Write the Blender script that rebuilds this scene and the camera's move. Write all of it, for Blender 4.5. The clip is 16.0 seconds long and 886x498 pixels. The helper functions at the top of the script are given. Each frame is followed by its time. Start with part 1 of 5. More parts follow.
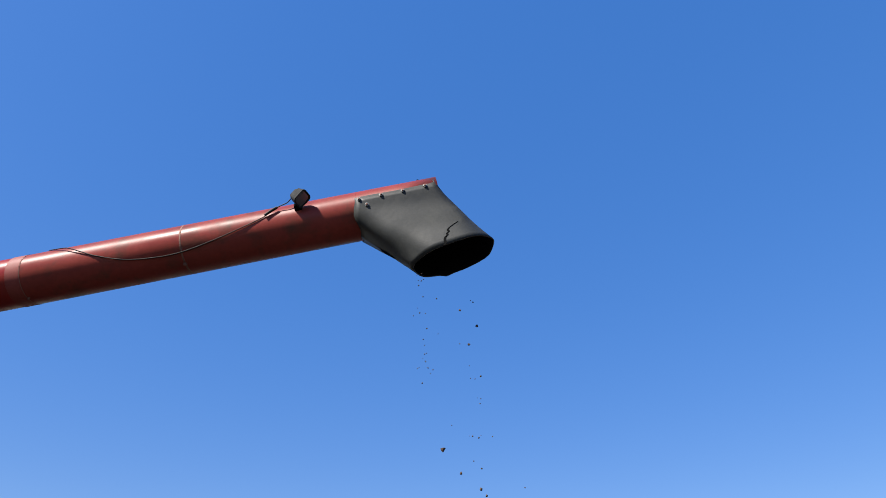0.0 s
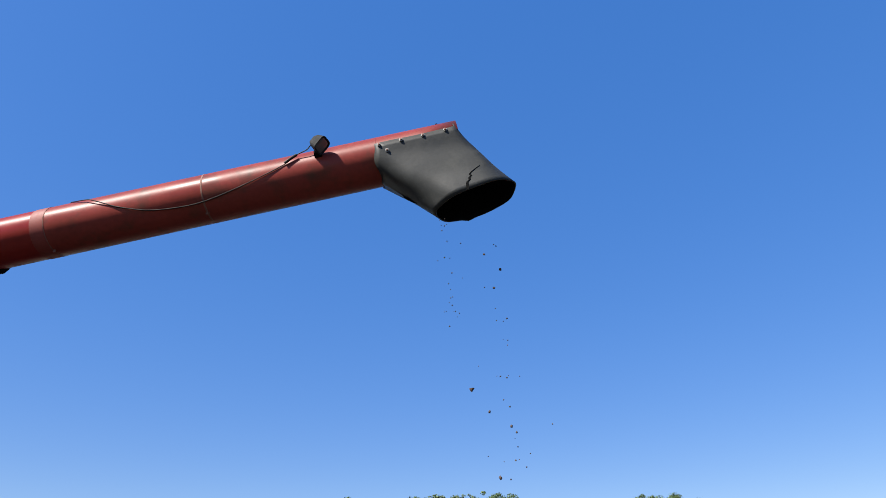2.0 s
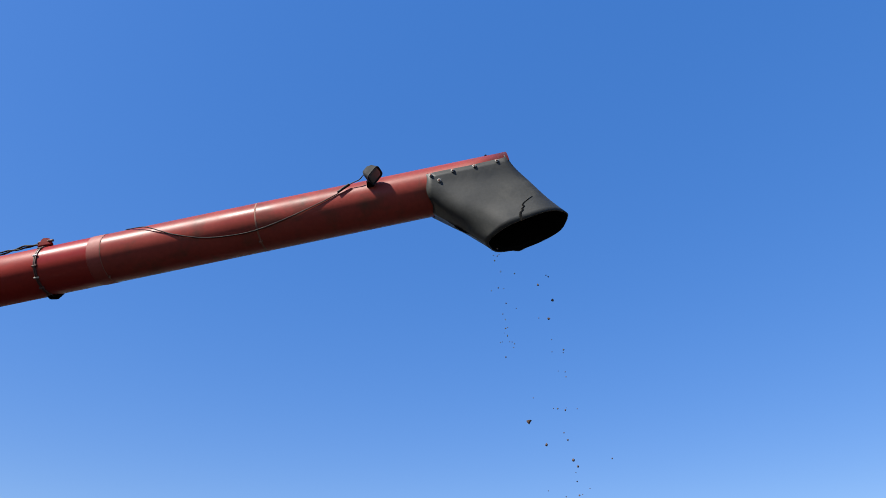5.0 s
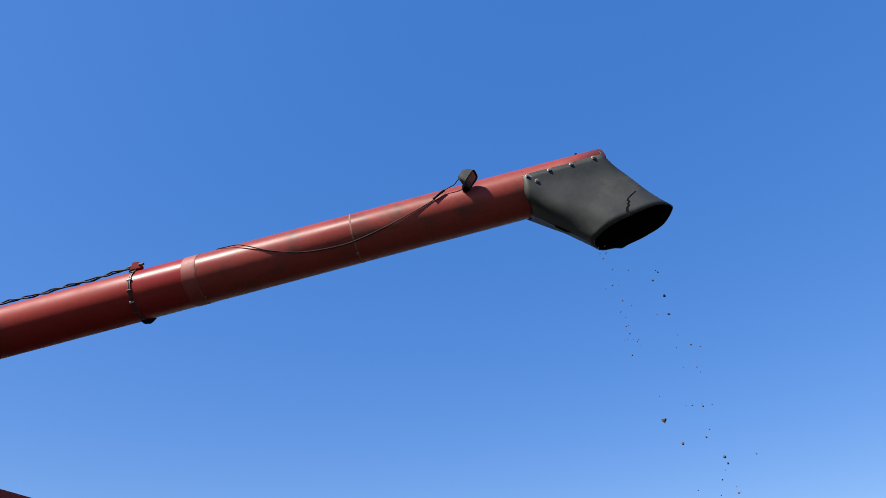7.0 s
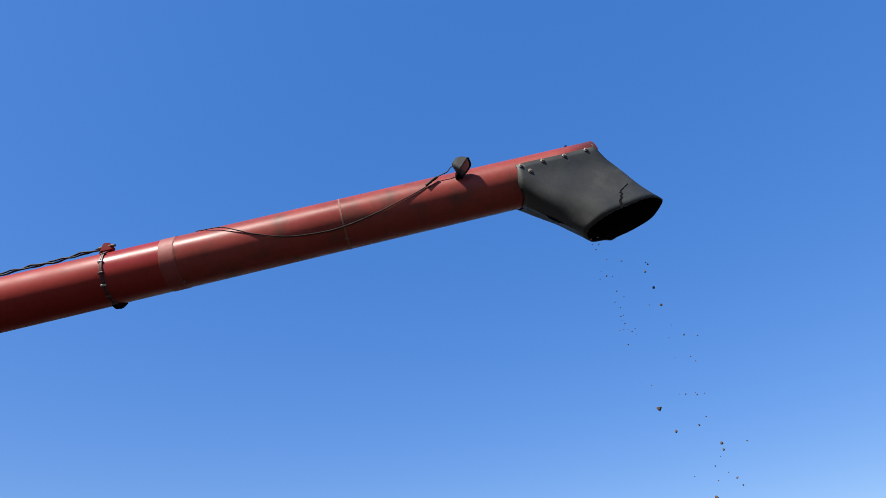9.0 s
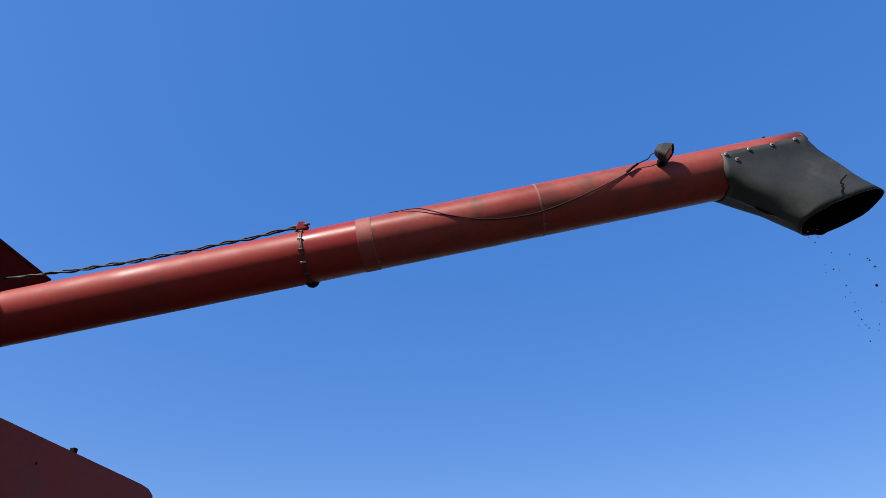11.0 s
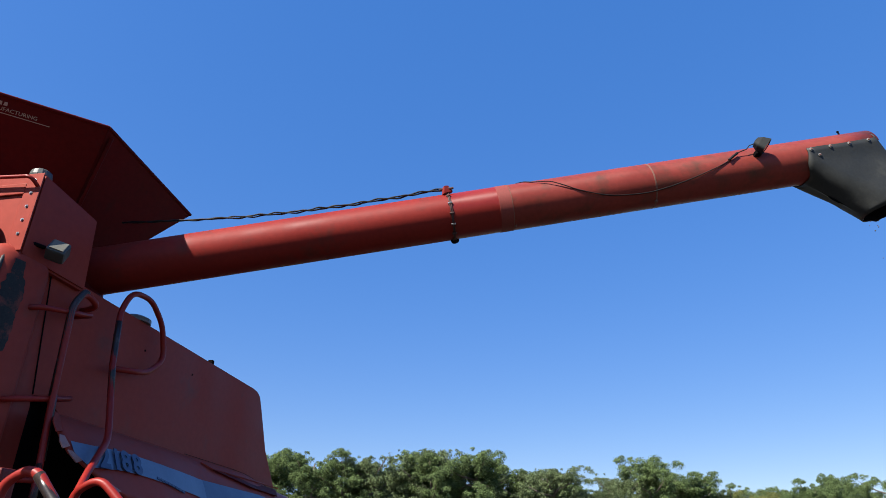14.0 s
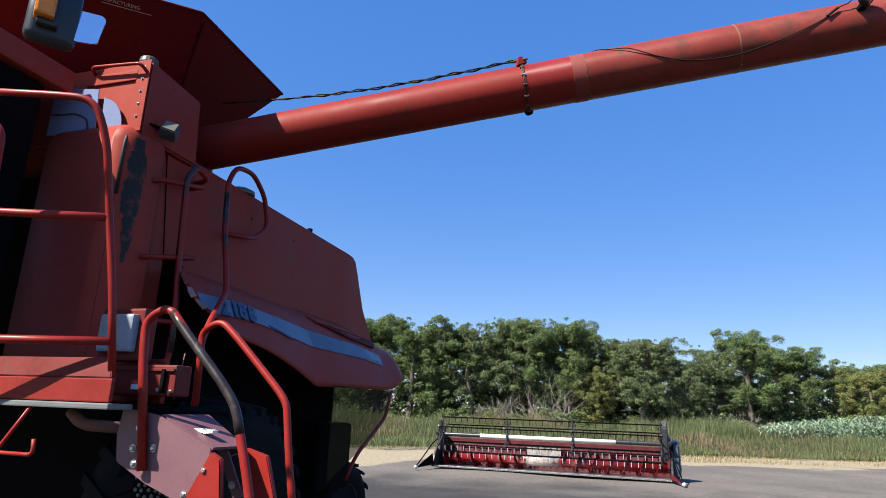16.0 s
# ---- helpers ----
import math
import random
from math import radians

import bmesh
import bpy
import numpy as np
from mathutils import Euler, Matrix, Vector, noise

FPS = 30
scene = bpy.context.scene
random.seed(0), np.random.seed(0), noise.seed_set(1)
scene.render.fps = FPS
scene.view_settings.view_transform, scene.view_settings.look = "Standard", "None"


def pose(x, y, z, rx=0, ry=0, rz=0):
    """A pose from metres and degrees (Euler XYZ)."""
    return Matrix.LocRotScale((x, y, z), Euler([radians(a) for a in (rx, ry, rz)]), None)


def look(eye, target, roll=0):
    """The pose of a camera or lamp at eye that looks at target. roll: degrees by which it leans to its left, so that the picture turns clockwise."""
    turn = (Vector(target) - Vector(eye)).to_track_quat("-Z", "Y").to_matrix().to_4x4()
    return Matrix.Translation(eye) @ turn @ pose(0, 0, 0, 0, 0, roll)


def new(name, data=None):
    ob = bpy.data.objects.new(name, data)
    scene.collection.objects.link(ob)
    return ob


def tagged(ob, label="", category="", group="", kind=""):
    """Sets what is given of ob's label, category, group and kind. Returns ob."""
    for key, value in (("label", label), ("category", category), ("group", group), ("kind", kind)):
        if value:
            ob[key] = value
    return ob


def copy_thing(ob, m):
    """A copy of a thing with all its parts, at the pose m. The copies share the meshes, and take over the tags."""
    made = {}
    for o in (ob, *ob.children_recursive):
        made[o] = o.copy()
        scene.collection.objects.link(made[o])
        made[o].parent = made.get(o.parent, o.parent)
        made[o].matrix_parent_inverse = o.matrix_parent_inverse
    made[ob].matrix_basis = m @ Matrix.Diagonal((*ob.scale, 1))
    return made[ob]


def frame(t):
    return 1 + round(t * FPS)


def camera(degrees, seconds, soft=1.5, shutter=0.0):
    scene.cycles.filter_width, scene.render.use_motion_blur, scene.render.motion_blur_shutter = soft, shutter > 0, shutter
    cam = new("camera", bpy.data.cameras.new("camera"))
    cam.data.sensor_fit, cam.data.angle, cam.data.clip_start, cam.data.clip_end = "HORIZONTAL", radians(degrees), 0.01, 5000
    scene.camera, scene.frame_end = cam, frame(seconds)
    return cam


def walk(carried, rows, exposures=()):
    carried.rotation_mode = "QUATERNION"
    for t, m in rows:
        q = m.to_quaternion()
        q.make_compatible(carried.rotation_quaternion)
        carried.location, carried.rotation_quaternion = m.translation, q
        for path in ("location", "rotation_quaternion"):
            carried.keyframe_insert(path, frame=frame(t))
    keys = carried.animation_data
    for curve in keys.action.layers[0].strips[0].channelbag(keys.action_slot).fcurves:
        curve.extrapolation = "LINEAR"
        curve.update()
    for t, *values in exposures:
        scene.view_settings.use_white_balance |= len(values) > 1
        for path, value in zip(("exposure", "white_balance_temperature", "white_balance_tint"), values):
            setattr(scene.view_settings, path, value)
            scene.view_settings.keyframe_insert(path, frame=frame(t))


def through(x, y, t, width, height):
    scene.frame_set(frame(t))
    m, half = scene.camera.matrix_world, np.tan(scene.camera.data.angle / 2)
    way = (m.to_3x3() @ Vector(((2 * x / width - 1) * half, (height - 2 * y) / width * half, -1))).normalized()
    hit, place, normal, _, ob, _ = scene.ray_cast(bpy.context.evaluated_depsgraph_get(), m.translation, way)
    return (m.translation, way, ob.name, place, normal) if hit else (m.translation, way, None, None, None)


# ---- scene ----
cam = camera(70.5, 16.0, soft=0.7)
PATH = [
    (0, (-1.492, -5.981, 1.651), (0.104, -5.627, 2.804), -1.21),
    (0.5, (-1.498, -5.915, 1.650), (0.104, -5.539, 2.786), -0.20),
    (1, (-1.518, -5.843, 1.650), (0.072, -5.431, 2.791), -0.25),
    (1.5, (-1.551, -5.828, 1.649), (0.094, -5.414, 2.708), -0.31),
    (2, (-1.535, -5.858, 1.651), (0.152, -5.473, 2.654), -2.09),
    (2.5, (-1.538, -5.879, 1.648), (0.158, -5.532, 2.649), -1.32),
    (3, (-1.511, -5.905, 1.650), (0.162, -5.532, 2.681), -1.19),
    (3.5, (-1.492, -5.896, 1.652), (0.149, -5.474, 2.714), 0.01),
    (4, (-1.515, -5.841, 1.651), (0.107, -5.381, 2.725), 0.53),
    (6.5, (-1.682, -5.180, 1.654), (-0.044, -4.858, 2.756), -3.40),
    (7, (-1.659, -5.008, 1.652), (-0.061, -4.595, 2.781), -3.81),
    (7.5, (-1.599, -4.812, 1.661), (-0.060, -4.274, 2.820), -6.14),
    (8, (-1.577, -4.767, 1.660), (0.040, -4.362, 2.765), -5.76),
    (8.2, (-1.598, -4.776, 1.648), (0.060, -4.459, 2.721), -6.73),
    (10.3, (-1.684, -4.213, 1.654), (-0.057, -3.987, 2.795), -5.24),
    (10.5, (-1.694, -4.103, 1.639), (-0.077, -3.828, 2.782), -4.15),
    (11, (-1.638, -3.733, 1.579), (-0.065, -3.372, 2.760), -1.41),
    (11.5, (-1.784, -3.671, 1.603), (-0.186, -3.146, 2.684), 0.35),
    (12, (-1.894, -3.564, 1.521), (-0.319, -2.905, 2.563), -2.77),
    (12.5, (-1.910, -3.547, 1.510), (-0.344, -2.869, 2.553), -3.65),
    (13, (-2.181, -3.277, 1.525), (-0.593, -2.705, 2.597), -2.28),
    (13.5, (-2.477, -2.893, 1.624), (-0.774, -2.501, 2.597), -1.48),
    (14, (-2.640, -2.755, 1.647), (-0.867, -2.485, 2.534), -0.64),
    (14.5, (-2.810, -2.856, 1.652), (-1.002, -2.564, 2.457), 1.97),
    (15, (-2.952, -2.968, 1.629), (-1.113, -2.623, 2.333), 3.10),
    (15.5, (-2.950, -3.005, 1.525), (-1.082, -2.585, 2.100), 2.85),
    (16, (-2.818, -2.956, 1.537), (-0.978, -2.362, 2.047), 2.20),
]
walk(cam, [(t, look(eye, target, roll)) for t, eye, target, roll in PATH], exposures=[(0, 1.05), (10.5, 1.05), (13, 1.07), (14.5, 1.15), (15.5, 1.22), (16, 1.22)])

# ---- light ----
SUN_AZ, SUN_EL = radians(37), radians(46.6)      # azimuth from -x towards +y
to_sun = Vector((-math.cos(SUN_EL) * math.cos(SUN_AZ), math.cos(SUN_EL) * math.sin(SUN_AZ), math.sin(SUN_EL)))
world = bpy.data.worlds.new("sky")
scene.world = world
world.use_nodes = True
wn = world.node_tree.nodes
sky = wn.new("ShaderNodeTexSky")
sky.sky_type = "NISHITA"
sky.sun_disc = False
sky.sun_elevation = SUN_EL
sky.sun_rotation = math.atan2(to_sun.x, to_sun.y)
sky.air_density, sky.dust_density, sky.ozone_density = 0.82, 0.25, 1.4
flat = wn.new("ShaderNodeGamma")                   # a dry, deep blue sky, pale only low down
flat.inputs["Gamma"].default_value = 0.43
deep = wn.new("ShaderNodeHueSaturation")
deep.inputs["Hue"].default_value, deep.inputs["Saturation"].default_value, deep.inputs["Value"].default_value = 0.520, 2.30, 1.0
even = wn.new("ShaderNodeMix")                     # dry air scatters the same deep blue all over
even.data_type = "RGBA"
even.inputs["Factor"].default_value = 0.16
even.inputs["B"].default_value = (0.205, 0.60, 1.74, 1)
wn["Background"].inputs["Strength"].default_value = 0.208
world.node_tree.links.new(sky.outputs[0], flat.inputs["Color"])
world.node_tree.links.new(flat.outputs[0], deep.inputs["Color"])
world.node_tree.links.new(deep.outputs[0], even.inputs["A"])
world.node_tree.links.new(even.outputs["Result"], wn["Background"].inputs["Color"])
sun = new("sun", bpy.data.lights.new("sun", "SUN"))
sun.data.energy, sun.data.angle, sun.data.color = 5.0, radians(0.53), (1.0, 0.95, 0.87)
sun.matrix_world = look((0, 0, 30), Vector((0, 0, 30)) - to_sun)


# ---- materials ----
def material(name, base, rough=0.5, metal=0.0, vary=0.25, scale=6.0, dirt=None, dirt_amount=0.0, dirt_scale=2.5, bump=0.0, bump_scale=60.0, spec=0.5, island=0.0, drawn=0.0):
    """A surface with two scales of colour change, optional blotches of a second colour, and fine relief."""
    m = bpy.data.materials.new(name)
    m.use_nodes = True
    n, l = m.node_tree.nodes, m.node_tree.links
    b = n["Principled BSDF"]
    if drawn:                                  # drawn tube: sheen stretched along its length
        tan = n.new("ShaderNodeTangent")
        tan.direction_type, tan.axis = "RADIAL", "X"
        l.new(tan.outputs[0], b.inputs["Tangent"])
        b.inputs["Anisotropic"].default_value, b.inputs["Anisotropic Rotation"].default_value = drawn, 0.25
    b.inputs["Metallic"].default_value = metal
    b.inputs["Specular IOR Level"].default_value = spec
    co = n.new("ShaderNodeTexCoord")
    big, fine = n.new("ShaderNodeTexNoise"), n.new("ShaderNodeTexNoise")
    big.inputs["Scale"].default_value, big.inputs["Detail"].default_value = scale, 5
    fine.inputs["Scale"].default_value, fine.inputs["Detail"].default_value = scale * 11, 4
    for t in (big, fine):
        l.new(co.outputs["Object"], t.inputs["Vector"])
    add = n.new("ShaderNodeMath")
    add.operation = "ADD"
    l.new(big.outputs["Fac"], add.inputs[0])
    l.new(fine.outputs["Fac"], add.inputs[1])
    ramp = n.new("ShaderNodeMapRange")
    ramp.inputs["From Min"].default_value, ramp.inputs["From Max"].default_value = 0.6, 1.4
    ramp.inputs["To Min"].default_value, ramp.inputs["To Max"].default_value = 1 - vary, 1 + vary
    l.new(add.outputs[0], ramp.inputs["Value"])
    mul = n.new("ShaderNodeVectorMath")
    mul.operation = "SCALE"
    mul.inputs[0].default_value = base
    l.new(ramp.outputs[0], mul.inputs["Scale"])
    colour = mul.outputs[0]
    if island:
        geo = n.new("ShaderNodeNewGeometry")
        r2 = n.new("ShaderNodeMapRange")
        r2.inputs["To Min"].default_value, r2.inputs["To Max"].default_value = 1 - island, 1 + island
        l.new(geo.outputs["Random Per Island"], r2.inputs["Value"])
        m2 = n.new("ShaderNodeVectorMath")
        m2.operation = "SCALE"
        l.new(colour, m2.inputs[0])
        l.new(r2.outputs[0], m2.inputs["Scale"])
        colour = m2.outputs[0]
    roughness = n.new("ShaderNodeMapRange")
    roughness.inputs["From Min"].default_value, roughness.inputs["From Max"].default_value = 0.3, 0.7
    roughness.inputs["To Min"].default_value, roughness.inputs["To Max"].default_value = max(rough - 0.09, 0.02), min(rough + 0.12, 1)
    l.new(big.outputs["Fac"], roughness.inputs["Value"])
    if dirt:
        spots = n.new("ShaderNodeTexNoise")
        spots.inputs["Scale"].default_value, spots.inputs["Detail"].default_value, spots.inputs["Roughness"].default_value = dirt_scale, 8, 0.65
        l.new(co.outputs["Object"], spots.inputs["Vector"])
        cut = n.new("ShaderNodeMapRange")
        cut.inputs["From Min"].default_value, cut.inputs["From Max"].default_value = 0.72 - dirt_amount * 0.4, 0.80 - dirt_amount * 0.2
        l.new(spots.outputs["Fac"], cut.inputs["Value"])
        mix = n.new("ShaderNodeMix")
        mix.data_type = "RGBA"
        l.new(cut.outputs[0], mix.inputs["Factor"])
        l.new(colour, mix.inputs["A"])
        mix.inputs["B"].default_value = (*dirt, 1)
        colour = mix.outputs["Result"]
    l.new(colour, b.inputs["Base Color"])
    l.new(roughness.outputs[0], b.inputs["Roughness"])
    if bump:
        tex = n.new("ShaderNodeTexNoise")
        tex.inputs["Scale"].default_value, tex.inputs["Detail"].default_value = bump_scale, 6
        l.new(co.outputs["Object"], tex.inputs["Vector"])
        bp = n.new("ShaderNodeBump")
        bp.inputs["Strength"].default_value, bp.inputs["Distance"].default_value = bump, 0.01
        l.new(tex.outputs["Fac"], bp.inputs["Height"])
        l.new(bp.outputs[0], b.inputs["Normal"])
    return m


tube_paint = material("auger_paint", (0.200, 0.018, 0.012), 0.55, drawn=0.35, vary=0.14, scale=3, dirt=(0.11, 0.024, 0.017), dirt_amount=0.35, dirt_scale=3.5, bump=0.04, bump_scale=25, spec=0.16)
neck_paint = material("glossy_neck_paint", (0.200, 0.016, 0.011), 0.42, drawn=0.75, vary=0.12, scale=3, dirt=(0.15, 0.05, 0.04), dirt_amount=0.2, dirt_scale=5, bump=0.03, bump_scale=25, spec=0.30)
flange_rust = material("dark_rust", (0.060, 0.024, 0.018), 0.6, metal=0.2, vary=0.35, scale=16)
tube_paint_old = material("chalky_auger_paint", (0.200, 0.033, 0.023), 0.44, drawn=0.6, vary=0.16, scale=3, dirt=(0.095, 0.033, 0.021), dirt_amount=0.52, dirt_scale=5, bump=0.04, bump_scale=25, spec=0.2)
band_paint = material("faded_band_paint", (0.195, 0.036, 0.026), 0.6, vary=0.15, scale=8, spec=0.3)
panel_paint = material("panel_paint", (0.272, 0.041, 0.027), 0.5, vary=0.14, scale=2, dirt=(0.19, 0.05, 0.04), dirt_amount=0.35, dirt_scale=3, bump=0.03, bump_scale=12, spec=0.1)
rail_paint = material("rail_paint", (0.235, 0.016, 0.011), 0.40, vary=0.15, scale=9, dirt=(0.07, 0.045, 0.04), dirt_amount=0.25, dirt_scale=6, spec=0.25)
rail_worn = material("worn_rail", (0.022, 0.015, 0.013), 0.38, vary=0.5, scale=14, dirt=(0.13, 0.10, 0.085), dirt_amount=0.35, dirt_scale=22, spec=0.4)
fascia_red = material("dull_board_red", (0.20, 0.021, 0.015), 0.5, vary=0.2, scale=4, dirt=(0.14, 0.05, 0.04), dirt_amount=0.3, dirt_scale=5, spec=0.15)
# box red darkened for boards and boxes that lie in shade
shade_red = material("shaded_worn_red", (0.135, 0.017, 0.013), 0.5, vary=0.2, scale=4, dirt=(0.10, 0.04, 0.03), dirt_amount=0.35, dirt_scale=5, spec=0.2)
bare_sheet = material("bare_bent_sheet", (0.32, 0.15, 0.12), 0.5, vary=0.3, scale=14, dirt=(0.20, 0.05, 0.04), dirt_amount=0.4, dirt_scale=12)
# darker copy of the machine's red, with shade of undersides put into it
dark_red = material("shaded_tank_red", (0.088, 0.006, 0.005), 0.6, vary=0.2, scale=3, dirt=(0.05, 0.012, 0.010), dirt_amount=0.3, dirt_scale=4, spec=0.08)
plate_paint = material("dusty_plate", (0.15, 0.066, 0.075), 0.5, vary=0.12, scale=5, bump=0.03)
rubber = material("black_rubber", (0.022, 0.0235, 0.022), 0.55, vary=0.25, scale=5, dirt=(0.044, 0.045, 0.040), dirt_amount=0.4, dirt_scale=5, spec=0.3, bump=0.12, bump_scale=18)
washer_grey = material("dull_washer", (0.22, 0.22, 0.21), 0.6, metal=0.3, vary=0.3, scale=40)
# much darker than the outside: the mouth's shade is put into the colour
rubber_inner = material("unlit_rubber_inside", (0.005, 0.005, 0.005), 0.9, vary=0.2, spec=0.05)
scorched = material("scorched_paint", (0.022, 0.023, 0.021), 0.6, vary=0.4, scale=9, dirt=(0.22, 0.05, 0.035), dirt_amount=0.5, dirt_scale=11, spec=0.2)
pale_tine = material("pale_tine", (0.55, 0.53, 0.48), 0.45, vary=0.2, scale=20)
plastic = material("black_plastic", (0.022, 0.023, 0.025), 0.38, vary=0.25, scale=12)
plastic_grey = material("grey_plastic", (0.13, 0.135, 0.13), 0.45, vary=0.2, scale=12)
lamp_grey = material("dusty_dark_plastic", (0.016, 0.017, 0.017), 0.75, vary=0.3, scale=14, spec=0.2)
cable_mat = material("cable", (0.010, 0.009, 0.009), 0.6, vary=0.3, scale=20, spec=0.2)
steel = material("dull_steel", (0.42, 0.41, 0.40), 0.35, metal=0.9, vary=0.25, scale=20, dirt=(0.16, 0.08, 0.05), dirt_amount=0.3, dirt_scale=25)
rust = material("rusty_steel", (0.17, 0.075, 0.05), 0.7, metal=0.2, vary=0.35, scale=16)
# near-black: the deep shade under the machine is put into this colour
iron = material("shade_black_iron", (0.006, 0.005, 0.005), 0.9, vary=0.4, scale=6, spec=0.04)
lens = material("lamp_lens", (0.10, 0.10, 0.09), 0.12, vary=0.08, scale=30)
dull_lens = material("dusty_lamp_lens", (0.13, 0.125, 0.095), 0.5, vary=0.2, scale=30)
amber = material("amber_lens", (0.75, 0.22, 0.02), 0.2, vary=0.12, scale=18)
red_lens = material("red_lens", (0.55, 0.07, 0.03), 0.25, vary=0.15, scale=18)
mirror_mat = material("mirror_glass", (0.85, 0.87, 0.9), 0.05, metal=1.0, vary=0.02)
white_plastic = material("milky_plastic", (0.22, 0.25, 0.29), 0.45, vary=0.15, scale=9, dirt=(0.18, 0.16, 0.15), dirt_amount=0.25, dirt_scale=8)
white_paint = material("white_paint", (0.72, 0.70, 0.64), 0.5, vary=0.12, scale=9)
cream_paint = material("cream_lettering", (0.36, 0.28, 0.21), 0.55, vary=0.15, scale=30)
stripe_mat = material("silver_blue_decal", (0.10, 0.145, 0.22), 0.4, vary=0.12, scale=4, dirt=(0.16, 0.09, 0.09), dirt_amount=0.3, dirt_scale=7)
stripe_dark = material("dark_blue_decal", (0.055, 0.085, 0.15), 0.4, vary=0.15, scale=4, dirt=(0.16, 0.09, 0.09), dirt_amount=0.25, dirt_scale=7)
navy = material("navy_lettering", (0.025, 0.04, 0.10), 0.4, vary=0.15, scale=20)
navy_pale = material("faint_lettering", (0.035, 0.055, 0.115), 0.45, vary=0.15, scale=20)
tyre_mat = material("tyre_rubber", (0.008, 0.0085, 0.0085), 0.85, spec=0.12, vary=0.3, scale=7, dirt=(0.018, 0.017, 0.014), dirt_amount=0.45, dirt_scale=4, bump=0.2, bump_scale=25)
reel_red = material("header_red", (0.135, 0.007, 0.011), 0.32, vary=0.2, scale=4, dirt=(0.16, 0.07, 0.05), dirt_amount=0.3, dirt_scale=3)
bark = material("bark", (0.12, 0.095, 0.075), 0.9, vary=0.35, scale=4, bump=0.5, bump_scale=12)


grain_mat = material("grain_clods", (0.06, 0.035, 0.025), 0.8, vary=0.4, scale=40)


def foliage(name, base, island=0.45, through=0.35):
    m = material(name, base, 0.75, vary=0.25, scale=0.6, island=island, spec=0.12)
    n, l = m.node_tree.nodes, m.node_tree.links
    b = n["Principled BSDF"]
    src = b.inputs["Base Color"].links[0].from_socket
    tr, mix = n.new("ShaderNodeBsdfTranslucent"), n.new("ShaderNodeMixShader")
    l.new(src, tr.inputs["Color"])
    mix.inputs[0].default_value = through
    l.new(b.outputs[0], mix.inputs[1])
    l.new(tr.outputs[0], mix.inputs[2])
    l.new(mix.outputs[0], n["Material Output"].inputs["Surface"])
    return m


leaf_green = foliage("cottonwood_leaves", (0.106, 0.148, 0.056), 0.7, 0.15)
leaf_olive = foliage("olive_leaves", (0.112, 0.144, 0.066), 0.6, 0.15)
leaf_yellow = foliage("yellowing_leaves", (0.155, 0.165, 0.055), 0.5, 0.18)
weed_mat = foliage("weeds", (0.150, 0.176, 0.080), 0.35)
dry_weed = foliage("dry_weeds", (0.20, 0.165, 0.095), 0.5)
straw_mat = foliage("dry_grass", (0.38, 0.31, 0.18), 0.35)
corn_mat = foliage("maize_leaves", (0.235, 0.315, 0.205), 0.4)
twig_mat = material("dead_twigs", (0.22, 0.19, 0.16), 0.9, vary=0.3)


SLANT = 0.6                                  # how fast the yard edge falls back beyond y = -5


